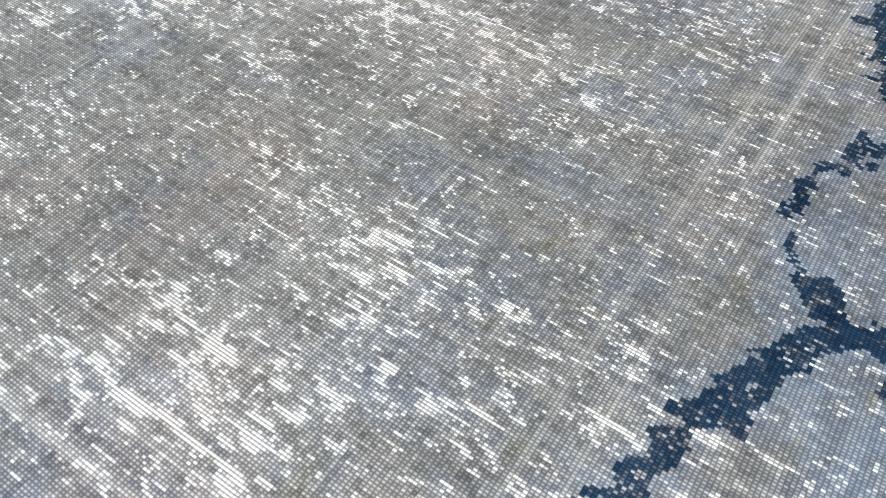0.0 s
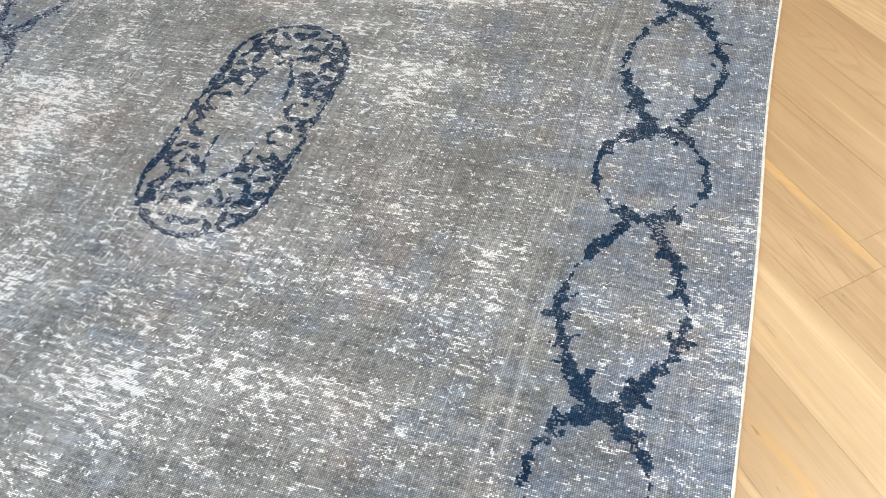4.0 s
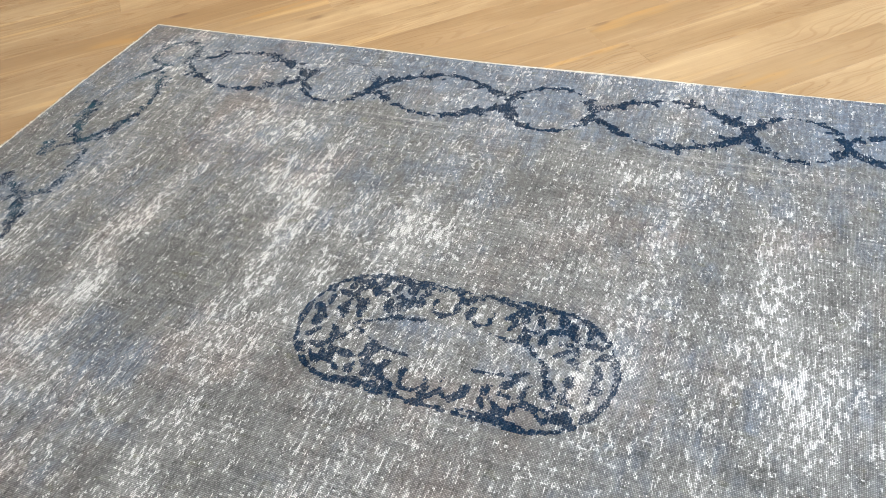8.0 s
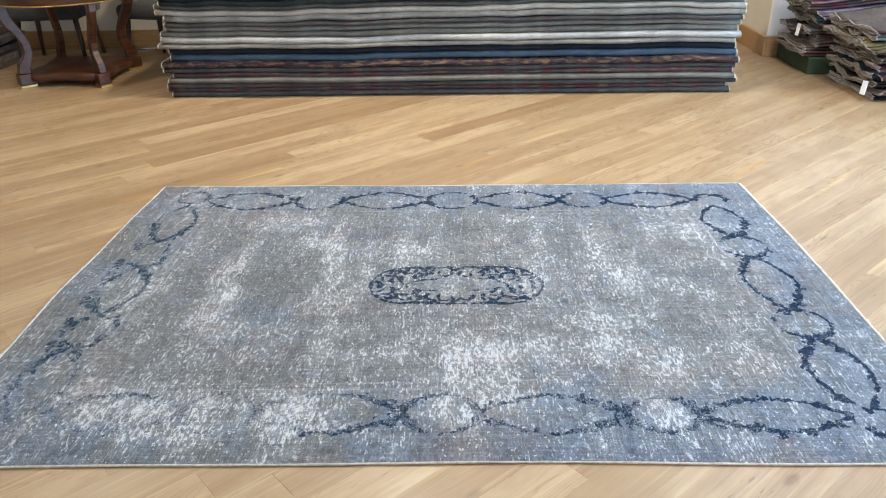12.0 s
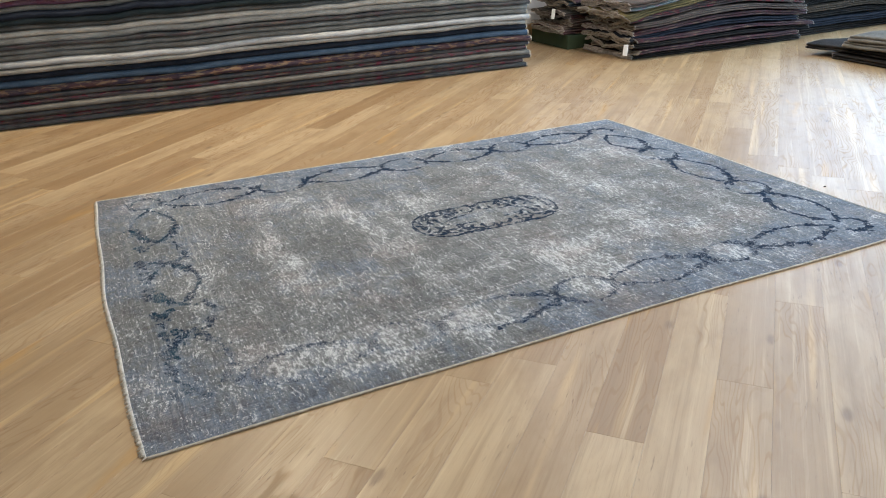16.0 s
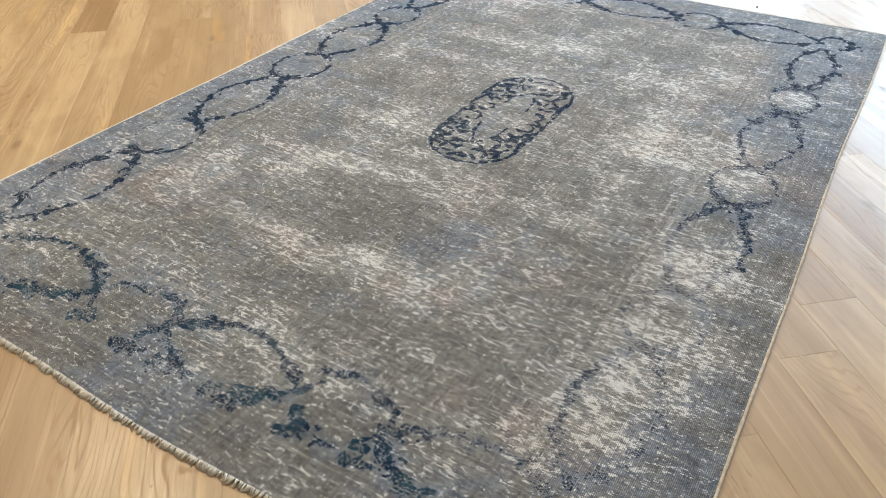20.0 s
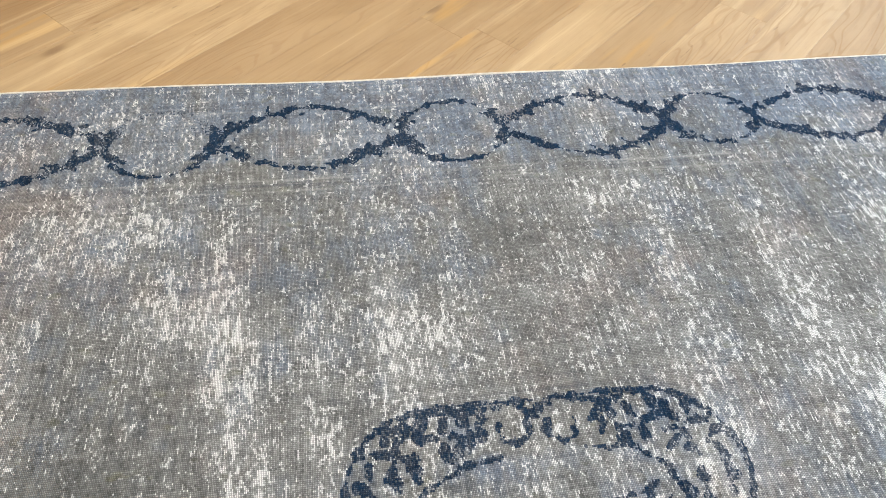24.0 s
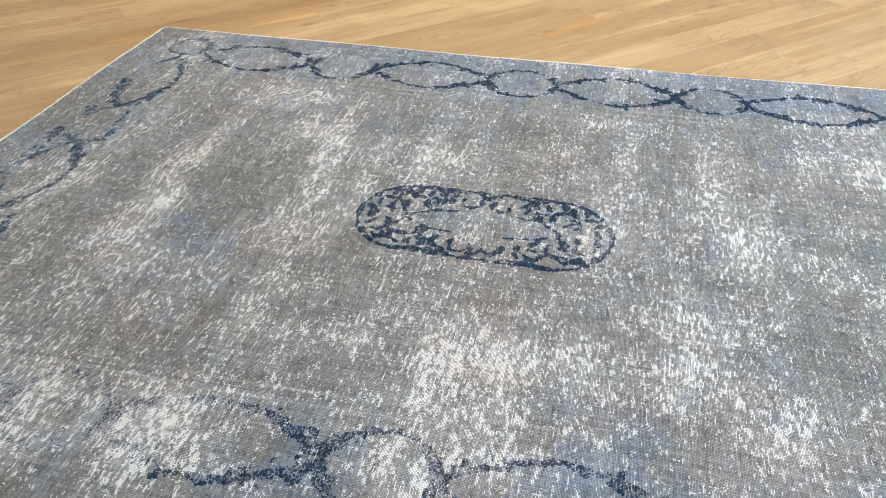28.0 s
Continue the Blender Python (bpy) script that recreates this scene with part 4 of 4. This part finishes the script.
WORDS = {
    "grey": "grey", "dusk": "dark grey", "red": "dark red and grey", "navy": "navy", "steel": "steel blue", "print": "multicoloured patterned",
    "light": "light grey", "mid": "mid grey", "beige": "beige", "cream": "cream", "mauve": "mauve", "green": "dark green", "pink": "pink",
    "violet": "violet", "teal": "grey-teal", "brown": "dark brown", "umber": "taupe", "coal": "charcoal", "plum": "plum", "olive": "olive", "yellow": "mustard",
}

# the long stack, bottom to top: colour and height
STACK = [
    ("dusk", 0.036), ("red", 0.030), ("dusk", 0.038), ("grey", 0.036), ("red", 0.034), ("dusk", 0.034), ("print", 0.046), ("steel", 0.048),
    ("navy", 0.046), ("mid", 0.034), ("light", 0.044), ("grey", 0.036), ("mid", 0.038), ("dusk", 0.030), ("mid", 0.044), ("beige", 0.038),
    ("grey", 0.034), ("green", 0.040), ("navy", 0.044), ("grey", 0.032), ("pink", 0.038), ("beige", 0.040), ("cream", 0.046),
]
rs = random.Random(3)
base_z = FLOOR_Z + 0.001
for n, (key, hgt) in enumerate(STACK):
    th = hgt / 2.16
    ph, amp = rs.uniform(0, 6), 0.016 * min(1.0, n / 5.0)
    level = base_z

    def lift(x, y, z, ph=ph, amp=amp, n=n):
        common = (n / 23.0) * (0.012 * math.sin(1.6 * x + 0.4) + 0.034 * noise.noise(Vector((x * 1.9, n * 0.06, 5))) + 0.016 * noise.noise(Vector((x * 4.6, n * 0.10, 8)))) - 0.016 * max(0, n - 14) / 9 * math.exp(-((x - 0.35) ** 2) / 0.25)
        own = amp * 0.5 * noise.noise(Vector((x * 2.2 + ph, n * 3.1, 0)))
        front = 0.018 * noise.noise(Vector((x * 1.3, n * 1.7, 2)))
        return (x, y + front, z + common + own)

    folded_rug("%s rug folded in a tall stack" % WORDS[key], TX[key], -2.04 + rs.uniform(-0.045, 0.03), 1.958 + rs.uniform(-0.03, 0.032),
               0.95, 2, th, lift, "stacked rugs", (0, 2.745 + rs.uniform(-0.03, 0.03), level), 44)
    base_z += hgt
for key, hgt, a, b in (("mauve", 0.045, -1.85, 1.2), ("mid", 0.040, -1.80, 1.05), ("grey", 0.040, -1.78, 0.9)):
    def lift(x, y, z):
        return (x, y + 0.01 * math.sin(3 * x), z + 0.012 * math.sin(2.0 * x) - 0.05 * max(0.0, (x - 0.2)) ** 1.2)
    folded_rug("%s rug lying folded on the stack" % WORDS[key], TX[key], a, b, 0.8, 2, hgt / 2.16, lift, "stacked rugs", (0, 2.86, base_z + 0.004), 30)
    base_z += hgt


def arch(x, x0, span, height):
    s = max(0.0, min(1.0, (x - x0) / span))
    return height * math.sin(math.pi * s) ** 1.3


def pile_of_folds(colours, x0, x1, y, z, depth, bow, group, seed, layers=3, skew=0.0):
    """A heap of rugs folded to and fro, its folded ends turned west."""
    r = random.Random(seed)
    for n, key in enumerate(colours):
        th = r.uniform(0.0066, 0.0082)
        plies = max(2, layers + r.choice((-1, 0, 0, 1)))
        a, b = x0 + r.uniform(-0.07, 0.10) + skew * n, x1 + r.uniform(-0.12, 0.05)
        rise = bow * n / max(1, len(colours) - 1)
        ph = r.uniform(0, 9)

        def lift(xx, yy, zz, a=a, rise=rise, ph=ph, n=n):
            w = 0.012 * noise.noise(Vector((xx * 3 + ph, yy * 6, n)))
            end = 0.034 * noise.noise(Vector((yy * 7 + ph, n * 0.35, 0))) + 0.016 * noise.noise(Vector((yy * 19 + ph, n * 0.9, 3)))
            end += 0.012 * noise.noise(Vector((yy * 16, zz * 75, ph)))
            end *= math.exp(-max(0.0, xx - a) * 5)
            jut = 0.05 * noise.noise(Vector((yy * 5, ph, zz * 30))) * math.exp(-max(0.0, xx - a) * 6)
            tuck = 0.05 * noise.noise(Vector((xx * 1.1, n * 0.8, ph))) + 0.02 * noise.noise(Vector((xx * 4, n * 2.0, ph)))
            return (xx + jut, yy + tuck, zz + arch(xx, x0, x1 - x0 + 0.3, rise) + (w + end) * min(1.0, n / 2))

        folded_rug("%s rug folded in a loose heap" % WORDS[key], TX[key], a, b, depth + r.uniform(-0.07, 0.03), plies, th, lift, group,
                   (0, y + r.uniform(-0.03, 0.04), z), 34, r.choice((M_BACKING, M_BACKING, M_CORD_DARK)), 18, 1.35)
        z += th * 1.35 * plies + 0.002
    return z


pile_of_folds(["coal", "plum", "coal", "plum", "navy", "plum", "umber", "red", "olive", "teal", "umber"], 2.79, 4.80, 2.43, FLOOR_Z + 0.002, 0.70, 0.14, "heap of folded rugs", 21, 4)
part("green_box", box_bm((-0.30, -0.32, 0), (0.20, 0.32, 0.125), 0.004, 1), M_GREENBOX, None).location = (2.99, 3.56, FLOOR_Z)
tagged(bpy.data.objects["green_box"], "dark green cardboard box under folded rugs", "box")
pile_of_folds(["plum", "umber", "umber", "plum", "dusk", "umber", "steel", "violet", "red", "mauve", "pink"], 2.69, 4.6, 3.24, FLOOR_Z + 0.130, 0.56, 0.10, "heap of folded rugs behind", 22, 4)
pile_of_folds(["coal", "navy", "coal", "brown", "coal", "coal", "brown", "coal", "navy", "brown", "coal"], 4.72, 6.35, 2.60, FLOOR_Z + 0.002, 0.75, 0.12, "dark heap of folded rugs", 23, 6)
# a low heap near the windows, its long folds turned west; the upper rugs lie slumped over the lower
rl = random.Random(24)
level = FLOOR_Z + 0.002
for n, (key, a, b, plies, th) in enumerate((("coal", -1.60, 0.60, 4, 0.0085), ("coal", -1.86, 0.52, 4, 0.0085), ("grey", -1.50, 0.70, 3, 0.012), ("grey", -1.46, 0.66, 3, 0.012))):
    ph = rl.uniform(0, 9)

    def lift(xx, yy, zz, ph=ph, n=n, a=a):
        sag = 0.020 * noise.noise(Vector((xx * 2.1 + ph, yy * 3, n))) * min(1, n)
        tuck = 0.05 * noise.noise(Vector((xx * 1.4, n * 0.9, ph))) + 0.03 * n * math.sin(2.2 * (xx - a))
        return (xx, yy + tuck * (1 if n < 2 else 0.5), zz + sag + 0.02 * math.exp(-((yy - 0.25) / 0.2) ** 2) * n / 3)

    folded_rug("%s rug folded in a low slumped heap" % WORDS[key], TX[key], a, b, 1.25, plies, th, lift, "low heap of grey folded rugs",
               (4.12 + rl.uniform(-0.02, 0.03), 0, level), 34, M_CORD_DARK, 18, 1.35, -90)
    level += th * 1.35 * plies + 0.004
pile_of_folds(["grey", "mid", "dusk", "mid", "grey", "mauve"], -5.6, -3.92, 3.55, FLOOR_Z + 0.002, 0.7, 0.02, "rugs heaped beside the table", 25, 5)


# ---- table and chairs ----
def round_table(x, y):
    t = tagged(new("round_table"), "round mahogany side table with scrolled legs and gilt feet", "table")
    t.location = (x, y, FLOOR_Z)
    part("tabletop", lathe_bm([(0.05, 0.722), (0.520, 0.722), (0.538, 0.728), (0.542, 0.738), (0.538, 0.750), (0.524, 0.756), (0.05, 0.757)], 64), M_MAHOG, t, "polished mahogany top", True)
    part("apron", lathe_bm([(0.42, 0.632), (0.520, 0.632), (0.524, 0.640), (0.524, 0.700), (0.516, 0.7215), (0.42, 0.7215)], 64), M_MAHOG, t, "deep mahogany apron", True)
    part("brass_line", lathe_bm([(0.500, 0.622), (0.522, 0.622), (0.526, 0.6265), (0.522, 0.6315), (0.500, 0.6315)], 64), M_GOLD, t, "thin gilt moulding")
    bm = bmesh.new()
    n = 64
    loops = []
    for z, k in ((0.045, 1.0), (0.058, 1.02), (0.095, 1.02), (0.105, 0.99)):
        loops.append([bm.verts.new((k * (0.40 - 0.10 * math.cos(2 * a) ** 2) * math.cos(a), k * (0.40 - 0.10 * math.cos(2 * a) ** 2) * math.sin(a), z)) for a in [2 * math.pi * j / n for j in range(n)]])
    for a, b in zip(loops, loops[1:]):
        for j in range(n):
            bm.faces.new((a[j], a[(j + 1) % n], b[(j + 1) % n], b[j]))
    bm.faces.new(loops[0][::-1])
    bm.faces.new(loops[-1])
    part("platform", bm, M_MAHOG, t, "shaped mahogany base board", True)
    for k in range(4):
        a = radians(45 + 90 * k)
        ca, sa = math.cos(a), math.sin(a)
        # a scrolled leg sawn from a plank: broad at the shoulder, drawn in at the waist, flared to the foot
        prof = [(0.462, 0.690), (0.466, 0.640), (0.480, 0.570), (0.455, 0.490), (0.405, 0.410), (0.372, 0.330), (0.368, 0.260), (0.388, 0.205), (0.418, 0.165), (0.425, 0.106)]
        wide = [0.036, 0.038, 0.040, 0.036, 0.031, 0.028, 0.029, 0.034, 0.040, 0.046]
        rings = []
        bm = bmesh.new()
        for k2, ((r, z), w) in enumerate(zip(prof, wide)):
            (ra, za), (rb_, zb) = prof[max(k2 - 1, 0)], prof[min(k2 + 1, len(prof) - 1)]
            ln = math.hypot(rb_ - ra, zb - za)
            nr, nz = (zb - za) / ln, -(rb_ - ra) / ln
            row = []
            for u, v in ((-1, -0.7), (-0.85, -0.85), (0.85, -0.85), (1, -0.7), (1, 0.7), (0.85, 0.85), (-0.85, 0.85), (-1, 0.7)):
                rr, zz, side_ = r + nr * u * w, z + nz * u * w, v * 0.030
                row.append(bm.verts.new((rr * ca - side_ * sa, rr * sa + side_ * ca, min(zz, 0.7215))))
            rings.append(row)
        for ra_, rb2 in zip(rings, rings[1:]):
            for j in range(8):
                bm.faces.new((ra_[j], ra_[(j + 1) % 8], rb2[(j + 1) % 8], rb2[j]))
        bm.faces.new(rings[0][::-1])
        bm.faces.new(rings[-1])
        bmesh.ops.recalc_face_normals(bm, faces=bm.faces[:])
        leg = part("leg", bm, M_MAHOG, t)
        bm = box_bm((-0.062, -0.044, 0.020), (0.062, 0.044, 0.104), 0.008, 2)
        bm.transform(Matrix.Translation((0.42 * ca, 0.42 * sa, 0)) @ Matrix.Rotation(a, 4, "Z"))
        part("block", bm, M_MAHOG, leg, "mahogany foot block")
        bm = box_bm((-0.058, -0.040, 0.0), (0.066, 0.046, 0.0195), 0.004, 2)
        bm.transform(Matrix.Translation((0.42 * ca, 0.42 * sa, 0)) @ Matrix.Rotation(a, 4, "Z"))
        part("foot", bm, M_GOLD, leg, "gilt foot plate")
    return t


def tub_chair(x, y, turn):
    c = tagged(new("upholstered_chair"), "grey upholstered tub chair with dark wooden legs", "chair", "chairs by the wall")
    c.location, c.rotation_euler, c.scale = (x, y, FLOOR_Z), (0, 0, radians(turn)), (1.12, 1.06, 1.0)
    part("seat", box_bm((-0.27, -0.27, 0.38), (0.27, 0.26, 0.50), 0.045, 4), M_SEATFAB, c, "padded dark grey seat", True)
    vs, fs = [], []
    n, m = 22, 8
    for side in (0, 1):
        for j in range(m):
            for k in range(n):
                s = k / (n - 1) * 2 - 1
                a = s * radians(96)
                z = 0.42 + (0.50 * j / (m - 1)) * (1 - 0.55 * abs(s) ** 3)
                r = 0.29 + 0.05 * j / (m - 1) + (0.045 if side else 0.0)
                vs.append((r * math.sin(a), r * math.cos(a) * 0.95 + 0.0, z))
    for side in (0, 1):
        o = side * n * m
        for j in range(m - 1):
            for k in range(n - 1):
                q = (o + j * n + k, o + j * n + k + 1, o + (j + 1) * n + k + 1, o + (j + 1) * n + k)
                fs.append(q if side else q[::-1])
    o = n * m
    for k in range(n - 1):
        top = (m - 1) * n
        fs.append((top + k, top + k + 1, o + top + k + 1, o + top + k))
        fs.append((k + 1, k, o + k, o + k + 1))
    for j in range(m - 1):
        fs.append((j * n, (j + 1) * n, o + (j + 1) * n, o + j * n))
        fs.append(((j + 1) * n + n - 1, j * n + n - 1, o + j * n + n - 1, o + (j + 1) * n + n - 1))
    hold(new("backrest", mesh_of("backrest", vs, fs, M_GREYFAB)), c)
    for sx in (-1, 1):
        for sy in (-1, 1):
            part("leg", sweep_bm([(0.21 * sx, 0.20 * sy, 0.39), (0.225 * sx, 0.22 * sy, 0.2), (0.24 * sx, 0.245 * sy, 0.0)], [0.022, 0.018, 0.013], 6), M_DARKWOOD, c, "", True)
    return c


round_table(-3.02, 3.42)
tub_chair(-2.50, 4.06, -14)
tub_chair(-3.50, 4.10, 8)


def hanging_rug(x0, x1, y, z0, z1, mat, label):
    """A rug hung flat on a wall, slightly rippled."""
    nx_, nz = 40, 24
    gx, gz = np.meshgrid(np.linspace(x0, x1, nx_), np.linspace(z0, z1, nz))
    front = y - 0.016 - 0.006 * np.sin(gx * 3.1) * (z1 - gz)
    root = tagged(new("wall_rug"), label, "rug", "rugs hung on the walls")
    root.location = ((x0 + x1) / 2, y, z0)
    vs = [(a - root.location.x, b - y, c - z0) for a, b, c in zip(gx.ravel(), front.ravel(), gz.ravel())]
    vs += [(a - root.location.x, b - y + 0.010, c - z0) for a, b, c in zip(gx.ravel(), front.ravel(), gz.ravel())]
    m = nx_ * nz
    fs = []
    for j in range(nz - 1):
        for i in range(nx_ - 1):
            q = (j * nx_ + i, j * nx_ + i + 1, (j + 1) * nx_ + i + 1, (j + 1) * nx_ + i)
            fs += [q, tuple(m + k for k in q[::-1])]
    ring_ = [i for i in range(nx_)] + [j * nx_ + nx_ - 1 for j in range(1, nz)] + [(nz - 1) * nx_ + i for i in range(nx_ - 2, -1, -1)] + [j * nx_ for j in range(nz - 2, 0, -1)]
    for k in range(len(ring_)):
        a, b = ring_[k], ring_[(k + 1) % len(ring_)]
        fs.append((b, a, a + m, b + m))
    hold(new("cloth", mesh_of("cloth", vs, fs, mat)), root)
    part("hanging_rail", box_bm((x0 - root.location.x - 0.03, -0.030, z1 - z0 + 0.002), (x1 - root.location.x + 0.03, -0.001, z1 - z0 + 0.03), 0.004, 1), M_DARKWOOD, root, "slim dark wooden rail")


hanging_rug(-4.6, 2.25, Y1, 0.55, 2.55, TX["mid"], "large mottled grey rug hung on the wall")
hanging_rug(4.85, 6.1, Y1, 0.35, 2.45, TX["print"], "dark patterned rug hung on the wall")


def wall_picture(x0, x1, y, z0, z1):
    root = tagged(new("wall_picture"), "large pale picture in a thin dark frame hung on white plaster", "picture")
    root.location = ((x0 + x1) / 2, y, z0)
    w, h = (x1 - x0) / 2, z1 - z0
    part("canvas", box_bm((-w + 0.021, -0.018, 0.021), (w - 0.021, -0.002, h - 0.021), 0.001, 1), M_TAG, root, "pale canvas")
    for lo, hi in (((-w, -0.03, 0), (w, -0.001, 0.02)), ((-w, -0.03, h - 0.02), (w, -0.001, h)), ((-w, -0.03, 0.0205), (-w + 0.02, -0.001, h - 0.0205)), ((w - 0.02, -0.03, 0.0205), (w, -0.001, h - 0.0205))):
        part("frame_strip", box_bm(lo, hi, 0.002, 1), M_DARKWOOD, root, "thin dark wooden strip")


wall_picture(2.74, 4.45, 3.93, 0.965, 2.05)

# label tags hanging from the heap
for x, y, z, turn in ((2.75, 2.47, 0.085, 20), (2.64, 3.42, 0.30, 10)):
    tag = part("paper_tag", box_bm((-0.003, -0.022, -0.045), (0.003, 0.022, 0.045), 0.002, 1), M_TAG, None)
    tag.location, tag.rotation_euler = (x, y, z), (0, radians(8), radians(turn))
    tagged(tag, "small white paper tag tied to a rug", "tag", "paper tags")

# a dark crumb on the boards
crumb = part("crumb", box_bm((-0.006, -0.004, 0), (0.006, 0.004, 0.005), 0.002, 1), M_GRIT, None)
crumb.location = (1.56, -0.548, FLOOR_Z)
tagged(crumb, "tiny dark wood crumb lying on the floorboards", "crumb")

# ---- floorboards ----
ANGLE, BOARD = radians(42.8), 0.1430
ca, sa = math.cos(ANGLE), math.sin(ANGLE)
ZERO = -0.836
floor = structure("floor", box_bm((X0, Y0, FLOOR_Z - 0.06), (X1, Y1, FLOOR_Z - 0.012)), M_DARK, "oiled oak floor of long diagonal boards", "floor")


def board_mesh(length):
    """One board: bevelled upper edges, its corner at the origin."""
    g, c = 0.00012, 0.0004
    x0, x1, y0, y1 = g, length - g, g, BOARD - g
    lo = [(x0, y0, -0.012), (x1, y0, -0.012), (x1, y1, -0.012), (x0, y1, -0.012)]
    mid = [(x0, y0, -c), (x1, y0, -c), (x1, y1, -c), (x0, y1, -c)]
    top = [(x0 + c, y0 + c, 0), (x1 - c, y0 + c, 0), (x1 - c, y1 - c, 0), (x0 + c, y1 - c, 0)]
    fs = [(8, 9, 10, 11)]
    for k in range(4):
        j = (k + 1) % 4
        fs += [(k, j, 4 + j, 4 + k), (4 + k, 4 + j, 8 + j, 8 + k)]
    return lo + mid + top, fs


LENGTHS = (1.5, 1.9, 2.3, 2.2)
BOARDS = {ln: mesh_of("board", *board_mesh(ln), M_OAK, False) for ln in LENGTHS}
# butt joints that stand out: row, place along it, tone of the boards before and after (pale 1, brown -1)
JOINTS = {-1: (-1.343, 0.9, -0.3), -3: (-0.997, 0.3, -0.2), 1: (-1.075, 0.2, -0.4), 15: (1.06, 0.2, -1.0), 17: (0.32, -0.5, 1.1), 20: (-0.34, 0.9, -0.6), 23: (-0.21, -0.7, 1.0)}
rb = random.Random(17)
near, far_v, far_f = [], [], []
for row in range(-62, 66):
    w0 = ZERO + row * BOARD
    s = -9.0 - rb.uniform(0, 1.8)
    joint = JOINTS.get(row)
    if joint:
        s = joint[0] - 4 * LENGTHS[3]
    while s < 9.0:
        ln = rb.choice(LENGTHS)
        hue = 0.0
        if joint and s < joint[0] + 0.05:
            ln = LENGTHS[3]
            hue = joint[1] if s + ln > joint[0] - 0.05 and s < joint[0] - 0.05 else joint[2] if s > joint[0] - 0.05 else 0.0
        mx, my = (s + ln / 2) * ca - (w0 + BOARD / 2) * sa, (s + ln / 2) * sa + (w0 + BOARD / 2) * ca
        if X0 - 0.9 < mx < X1 + 0.9 and Y0 - 0.9 < my < Y1 + 0.6:
            wx, wy = s * ca - w0 * sa, s * sa + w0 * ca
            inside = all(X0 < px_ < X1 and Y0 < py_ < Y1 for px_, py_ in ((wx, wy), (wx + ln * ca, wy + ln * sa)))
            d = math.hypot(mx * 0.8, (my - 0.4))
            near.append((d, s, w0, ln, wx, wy, inside, hue))
        s += ln
near.sort()
for k, (d, s, w0, ln, wx, wy, inside, hue) in enumerate(near):
    if k < 300 and inside:
        ob = new("plank", BOARDS[ln])
        ob.matrix_world = pose(wx, wy, FLOOR_Z, 0, 0, math.degrees(ANGLE))
        ob.parent = floor
        ob["board_tone"] = hue
    else:
        v, f = board_mesh(ln)
        o = len(far_v)
        far_v += [(x + s, y + w0, z) for x, y, z in v]
        far_f += [tuple(o + j for j in q) for q in f]
rest = new("plank_field", mesh_of("plank_field", far_v, far_f, M_OAK, False))
rest.matrix_world = pose(0, 0, FLOOR_Z, 0, 0, math.degrees(ANGLE))
rest.parent = floor
tagged(rest, "oak boards in the outer parts of the floor", kind="stuff")
